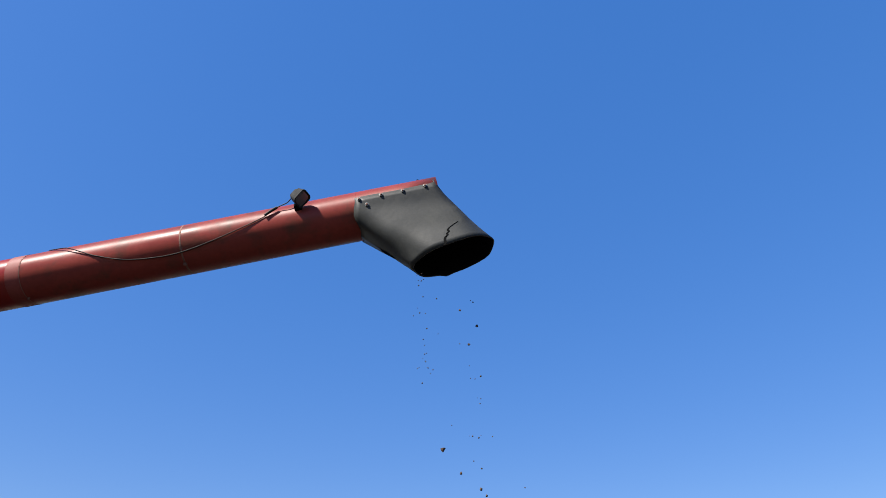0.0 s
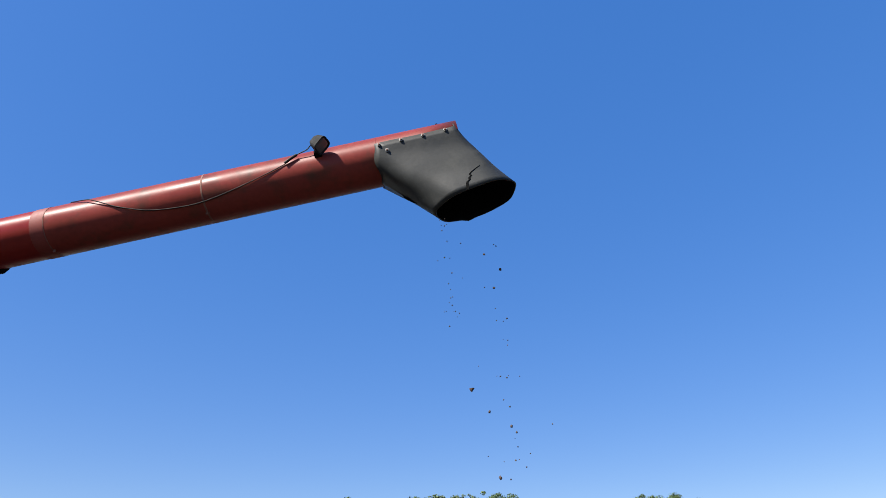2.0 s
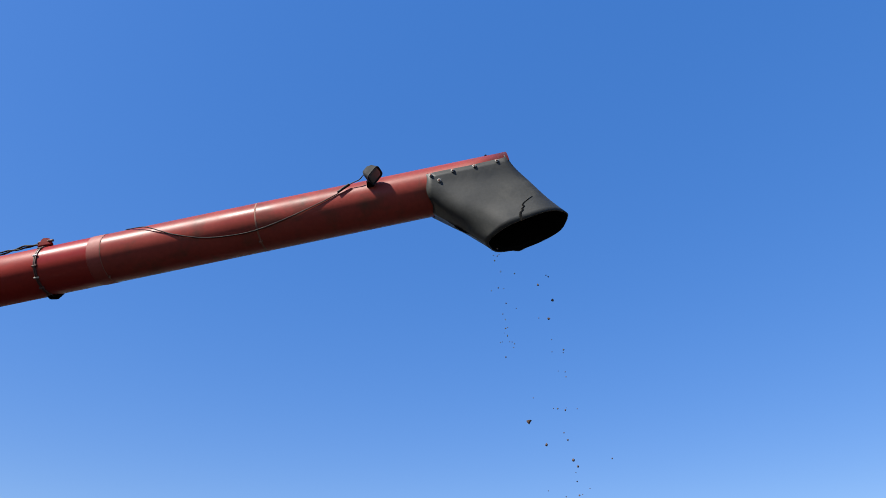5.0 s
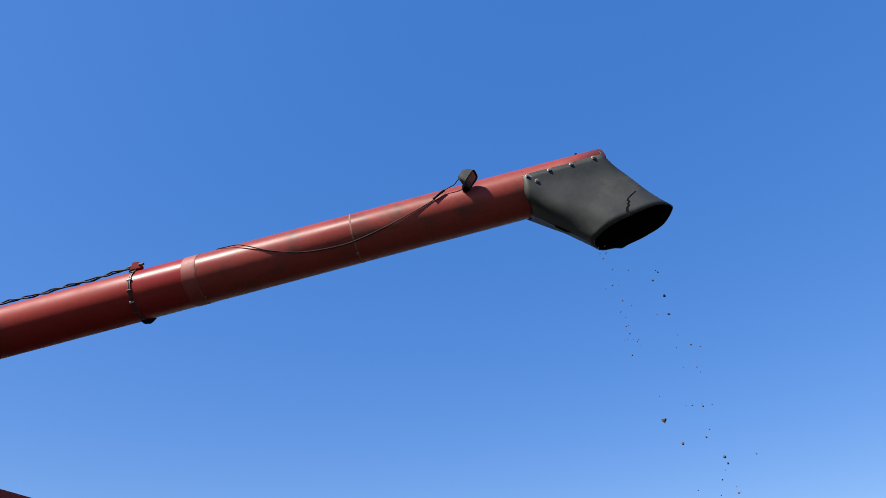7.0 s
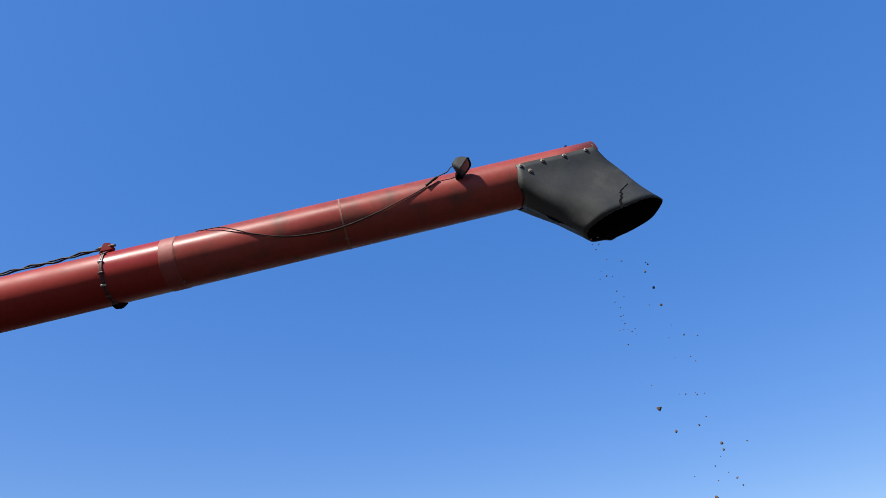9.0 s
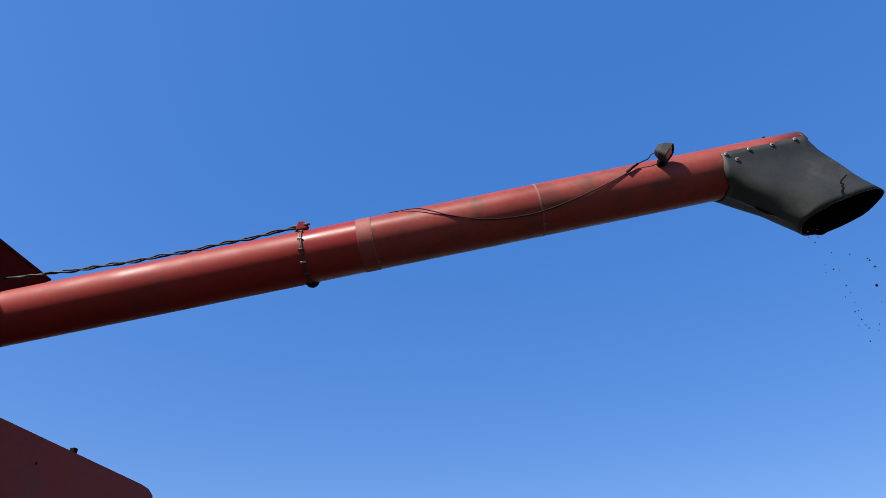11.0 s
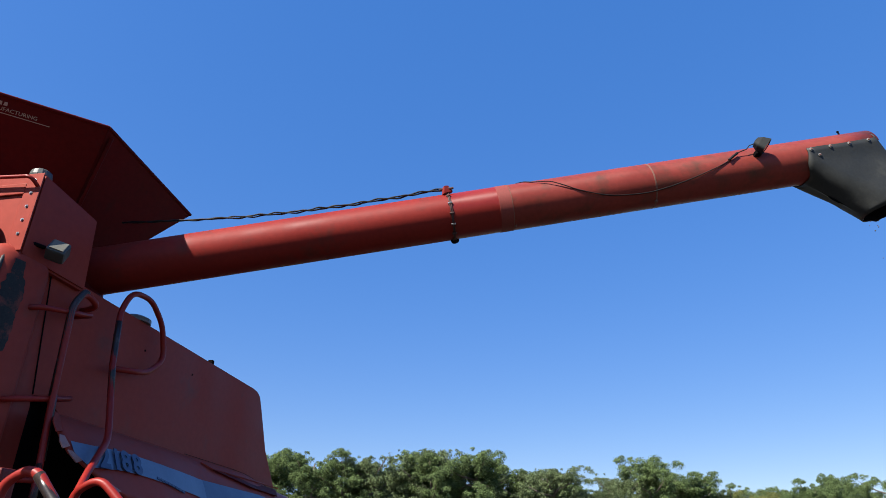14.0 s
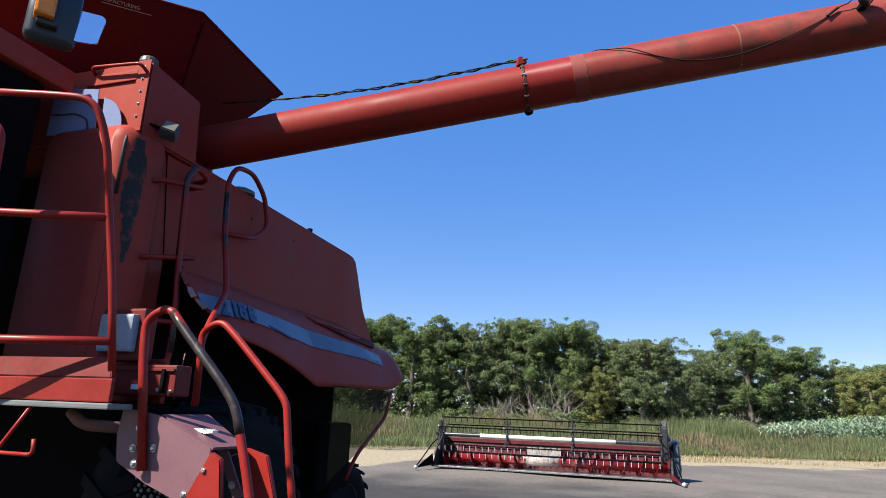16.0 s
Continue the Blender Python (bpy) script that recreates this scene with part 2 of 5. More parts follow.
def ground_material():
    m = bpy.data.materials.new("ground_soil")
    m.use_nodes = True
    n, l = m.node_tree.nodes, m.node_tree.links
    b = n["Principled BSDF"]
    co, sep = n.new("ShaderNodeTexCoord"), n.new("ShaderNodeSeparateXYZ")
    l.new(co.outputs["Object"], sep.inputs[0])
    noise_a, noise_b = n.new("ShaderNodeTexNoise"), n.new("ShaderNodeTexNoise")
    noise_a.inputs["Scale"].default_value, noise_a.inputs["Detail"].default_value = 0.35, 8
    noise_b.inputs["Scale"].default_value, noise_b.inputs["Detail"].default_value = 9, 8
    for t in (noise_a, noise_b):
        l.new(co.outputs["Object"], t.inputs["Vector"])
    soil = n.new("ShaderNodeValToRGB")
    soil.color_ramp.elements[0].position, soil.color_ramp.elements[0].color = 0.33, (0.066, 0.056, 0.045, 1)
    soil.color_ramp.elements[1].position, soil.color_ramp.elements[1].color = 0.66, (0.150, 0.127, 0.103, 1)
    mixn = n.new("ShaderNodeMath")
    mixn.operation = "MULTIPLY_ADD"
    mixn.inputs[1].default_value, mixn.inputs[2].default_value = 0.45, 0.28
    l.new(noise_b.outputs["Fac"], mixn.inputs[0])
    addn = n.new("ShaderNodeMath")
    addn.operation = "MULTIPLY_ADD"
    addn.inputs[1].default_value = 0.5
    l.new(noise_a.outputs["Fac"], addn.inputs[0])
    l.new(mixn.outputs[0], addn.inputs[2])
    sub = n.new("ShaderNodeMath")
    sub.operation = "SUBTRACT"
    sub.inputs[1].default_value = 0.25
    l.new(addn.outputs[0], sub.inputs[0])
    l.new(sub.outputs[0], soil.inputs["Fac"])
    straw = n.new("ShaderNodeValToRGB")
    straw.color_ramp.elements[0].position, straw.color_ramp.elements[0].color = 0.3, (0.19, 0.155, 0.095, 1)
    straw.color_ramp.elements[1].position, straw.color_ramp.elements[1].color = 0.7, (0.32, 0.265, 0.17, 1)
    l.new(noise_b.outputs["Fac"], straw.inputs["Fac"])
    bend, slant = n.new("ShaderNodeMath"), n.new("ShaderNodeMath")     # the yard's far edge runs aslant
    bend.operation, slant.operation = "MINIMUM", "MULTIPLY_ADD"
    bend.inputs[1].default_value, slant.inputs[1].default_value = -5.0, SLANT
    l.new(sep.outputs["Y"], bend.inputs[0])
    l.new(bend.outputs[0], slant.inputs[0])
    l.new(sep.outputs["X"], slant.inputs[2])
    side, nearer = n.new("ShaderNodeMath"), n.new("ShaderNodeMath")    # behind the combine it comes nearer
    side.operation, nearer.operation = "MAXIMUM", "MULTIPLY_ADD"
    side.inputs[1].default_value, nearer.inputs[1].default_value = 3.4, 5.0
    l.new(sep.outputs["Y"], side.inputs[0])
    l.new(side.outputs[0], nearer.inputs[0])
    l.new(slant.outputs[0], nearer.inputs[2])
    edge = n.new("ShaderNodeMath")           # and ends in dry grass
    edge.operation = "MULTIPLY_ADD"
    edge.inputs[1].default_value = 9.0
    l.new(noise_a.outputs["Fac"], edge.inputs[0])
    l.new(nearer.outputs[0], edge.inputs[2])
    cut = n.new("ShaderNodeMapRange")
    cut.inputs["From Min"].default_value, cut.inputs["From Max"].default_value = 45.6 - 5 * SLANT, 46.8 - 5 * SLANT
    l.new(edge.outputs[0], cut.inputs["Value"])
    mix = n.new("ShaderNodeMix")
    mix.data_type = "RGBA"
    l.new(cut.outputs[0], mix.inputs["Factor"])
    l.new(soil.outputs[0], mix.inputs["A"])
    l.new(straw.outputs[0], mix.inputs["B"])
    near = n.new("ShaderNodeMapRange")       # soil colour darkened near the machine to cut light bounced off it
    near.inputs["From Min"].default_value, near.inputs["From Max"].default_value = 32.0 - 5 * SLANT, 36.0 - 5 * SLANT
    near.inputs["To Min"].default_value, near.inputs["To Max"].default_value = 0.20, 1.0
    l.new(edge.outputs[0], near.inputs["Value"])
    bounce_dim = n.new("ShaderNodeVectorMath")
    bounce_dim.operation = "SCALE"
    l.new(mix.outputs["Result"], bounce_dim.inputs[0])
    l.new(near.outputs[0], bounce_dim.inputs["Scale"])
    l.new(bounce_dim.outputs[0], b.inputs["Base Color"])
    b.inputs["Roughness"].default_value = 0.95
    bp = n.new("ShaderNodeBump")
    bp.inputs["Strength"].default_value, bp.inputs["Distance"].default_value = 0.6, 0.03
    l.new(noise_b.outputs["Fac"], bp.inputs["Height"])
    l.new(bp.outputs[0], b.inputs["Normal"])
    return m


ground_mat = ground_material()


# ---- building helpers ----
def part(name, bm, mat, parent=None, label="", smooth=False):
    """Links a bmesh as one mesh object, under a thing or a part of it."""
    me = bpy.data.meshes.new(name)
    bmesh.ops.recalc_face_normals(bm, faces=bm.faces)
    bm.to_mesh(me)
    bm.free()
    me.materials.append(mat)
    if smooth:
        for p in me.polygons:
            p.use_smooth = True
    ob = new(name, me)
    ob.parent = parent
    return tagged(ob, label) if label else ob


def thing(name, label, category, m=None, group="", kind=""):
    ob = new(name)
    ob.empty_display_size = 0.1
    if m is not None:
        ob.matrix_world = m
    return tagged(ob, label, category, group, kind)


def box(lo, hi, bevel=0.0, bm=None):
    bm2 = bmesh.new()
    c, d = (Vector(lo) + Vector(hi)) / 2, Vector(hi) - Vector(lo)
    bmesh.ops.create_cube(bm2, size=1, matrix=Matrix.Translation(c) @ Matrix.Diagonal((*d, 1)))
    if bevel:
        bmesh.ops.bevel(bm2, geom=bm2.edges[:], offset=bevel, segments=2, affect="EDGES", profile=0.6)
    return merge(bm, bm2)


def merge(a, b):
    """Adds the bmesh b to a, and frees b."""
    if a is None:
        return b
    me = bpy.data.meshes.new("tmp")
    b.to_mesh(me)
    b.free()
    a.from_mesh(me)
    bpy.data.meshes.remove(me)
    return a


def slab(points, thick, bevel=0.0, bm=None):
    """A plate: a flat outline, made thick against its normal on both sides."""
    pts = [Vector(p) for p in points]
    nrm = sum((pts[i].cross(pts[(i + 1) % len(pts)]) for i in range(len(pts))), Vector()).normalized()
    b2 = bmesh.new()
    a = [b2.verts.new(p + nrm * thick / 2) for p in pts]
    c = [b2.verts.new(p - nrm * thick / 2) for p in pts]
    b2.faces.new(a)
    b2.faces.new(c[::-1])
    for i in range(len(pts)):
        j = (i + 1) % len(pts)
        b2.faces.new((a[j], a[i], c[i], c[j]))
    if bevel:
        bmesh.ops.bevel(b2, geom=b2.edges[:], offset=bevel, segments=2, affect="EDGES")
    return merge(bm, b2)


def rounded(points, radius=0.06, steps=6):
    """A path through the points with its corners rounded."""
    pts = [Vector(p) for p in points]
    out = [pts[0]]
    for a, p, c in zip(pts, pts[1:], pts[2:]):
        r = min(radius, (a - p).length * 0.48, (c - p).length * 0.48)
        u, v = p + (a - p).normalized() * r, p + (c - p).normalized() * r
        for k in range(steps + 1):
            t = k / steps
            out.append((1 - t) ** 2 * u + 2 * t * (1 - t) * p + t * t * v)
    return out + [pts[-1]]


def pipe(points, radius, sides=12, bm=None, caps=True):
    """A round bar along a path."""
    b2 = bmesh.new()
    pts = [Vector(p) for p in points]
    pts = [p for i, p in enumerate(pts) if i == 0 or (p - pts[i - 1]).length > 1e-5]
    side, rings = None, []
    for i, p in enumerate(pts):
        d = (pts[min(i + 1, len(pts) - 1)] - pts[max(i - 1, 0)]).normalized()
        if side is None:
            side = d.orthogonal().normalized()
        side = (side - d * side.dot(d)).normalized()
        other = d.cross(side)
        r = radius[i] if isinstance(radius, (list, tuple)) else radius
        rings.append([b2.verts.new(p + r * (math.cos(a) * side + math.sin(a) * other)) for a in (2 * math.pi * k / sides for k in range(sides))])
    for a, c in zip(rings, rings[1:]):
        for k in range(sides):
            b2.faces.new((a[k], a[(k + 1) % sides], c[(k + 1) % sides], c[k]))
    if caps:
        b2.faces.new(rings[0][::-1])
        b2.faces.new(rings[-1])
    return merge(bm, b2)


def lathe(profile, sides=32, m=Matrix(), bm=None):
    """A turned body about x: rows of (x, radius)."""
    b2 = bmesh.new()
    rings = [[b2.verts.new(m @ Vector((px, r * math.cos(a), r * math.sin(a)))) for a in (2 * math.pi * k / sides for k in range(sides))] for px, r in profile]
    for a, c in zip(rings, rings[1:]):
        for k in range(sides):
            b2.faces.new((a[k], a[(k + 1) % sides], c[(k + 1) % sides], c[k]))
    b2.faces.new(rings[0][::-1])
    b2.faces.new(rings[-1])
    return merge(bm, b2)


def bolt(m, r=0.014, h=0.012):
    """A hexagon bolt head with a washer, its axis along z of m."""
    turn = m @ Matrix.Rotation(radians(-90), 4, "Y")
    bm = lathe([(0, r * 1.5), (h * 0.25, r * 1.5)], 14, turn)
    return lathe([(h * 0.2, r), (h, r), (h * 1.25, r * 0.7)], 6, turn, bm)


def facing(place, normal):
    """A pose at a place with z along the normal."""
    return Matrix.Translation(place) @ Vector(normal).to_track_quat("Z", "Y").to_matrix().to_4x4()


def lettering(name, words, size, m, mat, parent, thick=0.002, bold=0.0):
    """Words in the built-in font as a mesh, in the plane of m."""
    cu = bpy.data.curves.new("tmp", "FONT")
    cu.body, cu.size, cu.extrude, cu.offset = words, size, thick, bold
    tmp = bpy.data.objects.new("tmp", cu)
    scene.collection.objects.link(tmp)
    me = bpy.data.meshes.new_from_object(tmp.evaluated_get(bpy.context.evaluated_depsgraph_get()))
    bpy.data.objects.remove(tmp)
    me.transform(m)
    me.name = name
    me.materials.clear()
    me.materials.append(mat)
    ob = new(name, me)
    ob.parent = parent
    return ob


# ---- ground ----
def make_ground():
    bm = bmesh.new()
    xs = [-3000, -200, -40] + list(np.arange(-12, 50, 1.0)) + [80, 300, 3000]
    ys = [-3000, -200, -60] + list(np.arange(-34, 34, 1.0)) + [60, 200, 3000]
    rows = [[bm.verts.new((x, y, (0.05 * noise.noise(Vector((x * 0.35, y * 0.35, 0))) - 0.02 if 4 < x < 49 and -33 < y < 33 else -0.02))) for y in ys] for x in xs]
    for a, c in zip(rows, rows[1:]):
        for k in range(len(ys) - 1):
            bm.faces.new((a[k], c[k], c[k + 1], a[k + 1]))
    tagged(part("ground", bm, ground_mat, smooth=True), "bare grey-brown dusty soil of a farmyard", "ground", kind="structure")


make_ground()

# ---- the unloading auger: local x along the tube, z up, -y towards the yard's front ----
PIVOT = Vector((0.857, 0.323, 3.419))
SWING, RISE = radians(-82), radians(8.95)
AXIS = Vector((math.cos(RISE) * math.cos(SWING), math.cos(RISE) * math.sin(SWING), math.sin(RISE)))
UP = Vector((-math.sin(RISE) * math.cos(SWING), -math.sin(RISE) * math.sin(SWING), math.cos(RISE)))
AUGER = Matrix.Translation(PIVOT) @ Matrix((AXIS, UP.cross(AXIS), UP)).transposed().to_4x4()
R = 0.165


def on_tube(s, degrees_up, out=0.0):
    """A place on the tube's skin: 0 degrees faces the camera's side, 90 is the top."""
    a = radians(degrees_up)
    return Vector((s, -(R + out) * math.cos(a), (R + out) * math.sin(a)))


def make_auger():
    top = thing("unloading_auger", "long faded red steel unloading auger tube with black rubber spout", "grain auger", AUGER)
    f, c0, c1, w = 2.605, 2.94, 3.03, 4.05          # flange, collar from and to, welded seam
    part("inner_tube", lathe([(0.0, R), (0.002, R), (0.004, R), (f - 0.012, R), (f - 0.009, R), (f - 0.006, R)], 64), tube_paint, top, smooth=True)
    part("outer_tube", lathe([(c1 - 0.10, R * 0.985), (c1 - 0.02, R * 0.985), (c1 - 0.005, R * 0.993), (c1 + 0.005, R * 0.995), (c1 + 0.015, R * 0.995), (w, R * 0.99), (5.184, R * 0.985), (5.187, R * 0.985), (5.19, R * 0.985)], 64), tube_paint_old, top, "chalky weathered red tube", smooth=True)
    part("neck", lathe([(f + 0.008, R * 0.99), (f + 0.010, R * 0.99), (f + 0.012, R * 0.99), (c0 + 0.004, R * 0.99), (c0 + 0.007, R * 0.99), (c0 + 0.010, R * 0.99)], 64), neck_paint, top, "glossy red neck behind the flange", smooth=True)
    part("collar", lathe([(c0, R * 0.99), (c0 + 0.002, R * 1.004), (c1 - 0.002, R * 1.004), (c1, R * 0.99)], 180), band_paint, top, "paler worn red collar")
    part("collar_edge", lathe([(c1 - 0.001, R * 0.99), (c1, R * 1.0055), (c1 + 0.003, R * 1.0055), (c1 + 0.004, R * 0.99)], 96), rust, top, "thin brown edge of the collar")
    part("seam_weld", lathe([(w - 0.006, R * 0.985), (w - 0.004, R * 0.998), (w + 0.005, R * 0.998), (w + 0.007, R * 0.985)], 64), rust, top, "brown rusty welded seam")
    bm = bmesh.new()                            # the tube's top runs on over the spout
    arc = [on_tube(0, 0 + 180 * k / 24, -R * 0.015) for k in range(25)]
    ends = [[bm.verts.new((x, p.y, p.z)) for p in arc] for x in (5.185, 5.45, 5.72)]
    for a, c in zip(ends, ends[1:]):
        for k in range(24):
            bm.faces.new((a[k], a[k + 1], c[k + 1], c[k]))
    bm.faces.new(ends[2])
    part("top_strip", bm, tube_paint_old, top, "red tube top over the spout", smooth=True)
    # hinge flange with its bolts
    flange = part("flange", lathe([(f - 0.007, R), (f - 0.007, R * 1.04), (f - 0.001, R * 1.042), (f, R * 1.015), (f + 0.002, R * 1.015), (f + 0.003, R * 1.042), (f + 0.009, R * 1.04), (f + 0.009, R)], 96), flange_rust, top, "bolted dark rusty hinge flange")
    for k in range(14):
        p = on_tube(f, -46 + 360 / 14 * k, R * 0.03)
        bm = lathe([(-0.015, 0.005), (-0.013, 0.0075), (0.013, 0.0075), (0.016, 0.005)], 6, Matrix.Translation(p))
        part("bolt", bm, steel if k in (0, 2) else flange_rust, flange)
    ear = slab([(f - 0.035, -0.125, R * 0.70), (f - 0.02, -0.115, R * 1.14), (f + 0.01, -0.095, R * 1.20), (f + 0.04, -0.080, R * 0.92)], 0.03, 0.004)
    part("hinge_ear", ear, tube_paint, flange, "upright red hinge ear")
    part("hinge_pin", pipe([(f - 0.05, -0.105, R * 1.03), (f + 0.05, -0.105, R * 1.03)], 0.009, 8), flange_rust, flange)
    part("latch_ear", slab([(f - 0.02, 0.03, -R * 0.96), (f - 0.005, 0.055, -R * 1.10), (f + 0.02, 0.095, -R * 1.0), (f + 0.03, 0.12, -R * 0.74)], 0.035, 0.005), iron, flange)
    part("seam_bolt", bolt(facing(on_tube(w, -70), on_tube(0, -70, 0.2) - on_tube(0, -70)), 0.009), rust, top)
    part("collar_bolt", bolt(facing(on_tube(c1 + 0.01, -80), on_tube(0, -80, 0.2) - on_tube(0, -80)), 0.006), rust, top)
    part("top_stud", lathe([(0, 0.006), (0.05, 0.006), (0.05, 0.009), (0.058, 0.009)], 8, Matrix.Translation((5.60, 0, R * 0.97)) @ Matrix.Rotation(radians(-90), 4, "Y")), iron, top)
    make_spout(top)
    return top


def make_spout(top):
    """The rubber boot: from the tube's cut end, over its lower three quarters, down and out to an oval mouth."""
    s0, s1, edge = 5.17, 5.74, 6.0
    mouth, tilt, ma, mb = Vector((5.735, 0, -0.466)), radians(9), 0.264, 0.166
    n, rows = 72, 14

    def rim(phi):
        near = 1 if phi <= math.pi else -1
        q = (phi if phi <= math.pi else 2 * math.pi - phi) / math.pi
        if q < 0.42:
            s, a = s0 + 0.01 * math.sin(q * 20), -90 + (90 + edge) * q / 0.42
        elif q < 0.68:
            t = (q - 0.42) / 0.26
            s, a = s0 + (s1 - 0.04 - s0) * t, edge + 0.7 * math.sin(t * 9)
        else:
            s, a = s1 - 0.04, edge + (90 - edge) * (q - 0.68) / 0.32
        p = on_tube(s, a, 0.006)
        if q >= 0.68:
            p.z *= 1 - 0.38 * min((q - 0.68) / 0.15, 1)
        return Vector((p.x, p.y * near, p.z))

    def exit_ring(phi):
        co, si = math.cos(phi), math.sin(phi)
        c, d = -math.copysign(abs(co) ** 0.93, co) * ma, -math.copysign(abs(si) ** 0.86, si) * mb
        wob = 1 + 0.025 * math.sin(3 * phi + 1) + 0.015 * math.sin(7 * phi)
        return mouth + Vector((c * math.cos(tilt), d, c * math.sin(tilt))) * wob + Vector((0, 0, -0.014 * math.exp(-((phi - 4.96) / 0.13) ** 2)))

    def skin(phi, t):
        """A place on the boot's outside, from its rim (t 0) to its mouth (t 1)."""
        p = rim(phi).lerp(exit_ring(phi), t)
        bulge = 0.035 * math.sin(math.pi * t) * max(0.0, -math.cos(phi + 0.2))
        dent = 0.014 * noise.noise(Vector((phi * 1.3, t * 3, 2.0))) * math.sin(math.pi * t)
        away = Vector((0, p.y, 0)).normalized() if abs(p.y) > 1e-4 else Vector()
        waist = 0.020 * math.sin(math.pi * t) + 0.016 * math.exp(-((t - 0.22) / 0.12) ** 2) * max(0.0, -math.cos(phi)) ** 2
        return p - Vector((0.6, 0, 0.8)) * bulge * 0.15 - away * (dent + waist)

    bm = bmesh.new()
    rings = [[bm.verts.new(skin(2 * math.pi * k / n, j / rows)) for k in range(n)] for j in range(rows + 1)]
    for a, c in zip(rings, rings[1:]):
        for k in range(n):
            bm.faces.new((a[k], a[(k + 1) % n], c[(k + 1) % n], c[k]))
    boot = part("rubber_spout", bm, rubber, top, "cracked black rubber discharge spout", smooth=True)
    boot.data.materials.append(rubber_inner)
    sol = boot.modifiers.new("thick", "SOLIDIFY")
    sol.thickness, sol.offset, sol.material_offset = 0.008, -1, 1
    # bolts along its upper edge
    for k, (s, a) in enumerate(((5.207, 0.5), (5.253, -17), (5.351, 1), (5.493, 1), (5.64, 3))):
        for side in (1, -1):
            p, q = on_tube(s, a, 0.004), on_tube(s, a, 0.2)
            p.y, q.y = p.y * side, q.y * side
            washer = part("washer", lathe([(0.0, 0.0125), (0.004, 0.0125), (0.005, 0.010), (0.005, 0.004)], 14, facing(p, q - p) @ Matrix.Rotation(radians(-90), 4, "Y")), washer_grey, boot, "pale steel washer")
            part("bolt_head", lathe([(0.004, 0.0075), (0.010, 0.0075), (0.011, 0.005)], 6, facing(p, q - p) @ Matrix.Rotation(radians(-90), 4, "Y")), rust, washer, "dark bolt head")
    # the split that runs up from the mouth
    bm = bmesh.new()
    left, right = [], []
    for k in range(13):
        t = k / 12
        phi, v = 1.40 + 0.55 * t + 0.05 * noise.noise(Vector((k * 0.83, 4.4, 0))) + 0.6 * max(0, t - 0.82), 1.005 - 0.31 * t
        w = 0.0075 * (1 - t) ** 0.7 + 0.0012
        p, side = skin(phi, min(v, 1)), (skin(phi + 0.05, min(v, 1)) - skin(phi - 0.05, min(v, 1))).normalized()
        p += Vector((0, -0.003, -0.002 if v > 1 else 0))
        left.append(bm.verts.new(p - side * w))
        right.append(bm.verts.new(p + side * w))
    for k in range(12):
        bm.faces.new((left[k], right[k], right[k + 1], left[k + 1]))
    crack = part("split", bm, rubber_inner, boot, "ragged split in the rubber")
    crack.modifiers.new("thick", "SOLIDIFY").thickness = 0.003


def make_lamp():
    """A work lamp on a bent bracket, on the tube."""
    foot = on_tube(4.815, 9)
    m = AUGER @ Matrix.Translation(foot)
    top = thing("work_lamp", "small black plastic work lamp bracketed to the auger tube", "lamp", m)
    out = (on_tube(0, 9, 0.2) - on_tube(0, 9)).normalized()
    part("bracket", slab([Vector((-0.025, 0, 0)) - out * 0.01, Vector((0.025, 0, 0)) - out * 0.01, Vector((0.02, 0, 0)) + out * 0.04, Vector((-0.02, 0, 0)) + out * 0.04], 0.03, 0.004), iron, top)
    part("stalk", pipe([out * 0.02, out * 0.05 + Vector((0.01, 0, 0.005))], 0.012, 8), iron, top)
    aim = Vector((0.64, -0.14, -0.76)).normalized()
    m = Matrix.Translation(out * 0.066 + Vector((0.026, 0, 0.026))) @ aim.to_track_quat("X", "Z").to_matrix().to_4x4()
    part("housing", lamp_shell([(-0.056, 0.016, 0.016), (-0.050, 0.028, 0.030), (-0.02, 0.042, 0.045), (0.026, 0.050, 0.053), (0.031, 0.051, 0.054), (0.031, 0.045, 0.048), (0.024, 0.043, 0.045)], m), lamp_grey, top, "dusty dark grey lamp housing", smooth=False)
    part("lamp_glass", lamp_shell([(0.020, 0.044, 0.046), (0.026, 0.040, 0.042), (0.028, 0.028, 0.030)], m), lens, top, "pale lamp glass")


def lamp_shell(rows, m):
    """A body with rounded-square sections: rows of place along x, half width and half height."""
    bm, rings, n = bmesh.new(), [], 24
    for x, wy, wz in rows:
        ring = []
        for k in range(n):
            a = 2 * math.pi * (k + 0.5) / n
            c, d = math.cos(a), math.sin(a)
            ring.append(bm.verts.new(m @ Vector((x, wy * math.copysign(abs(c) ** 0.45, c), wz * math.copysign(abs(d) ** 0.45, d)))))
        rings.append(ring)
    for a, c in zip(rings, rings[1:]):
        for k in range(n):
            bm.faces.new((a[k], a[(k + 1) % n], c[(k + 1) % n], c[k]))
    bm.faces.new(rings[0][::-1])
    bm.faces.new(rings[-1])
    return bm


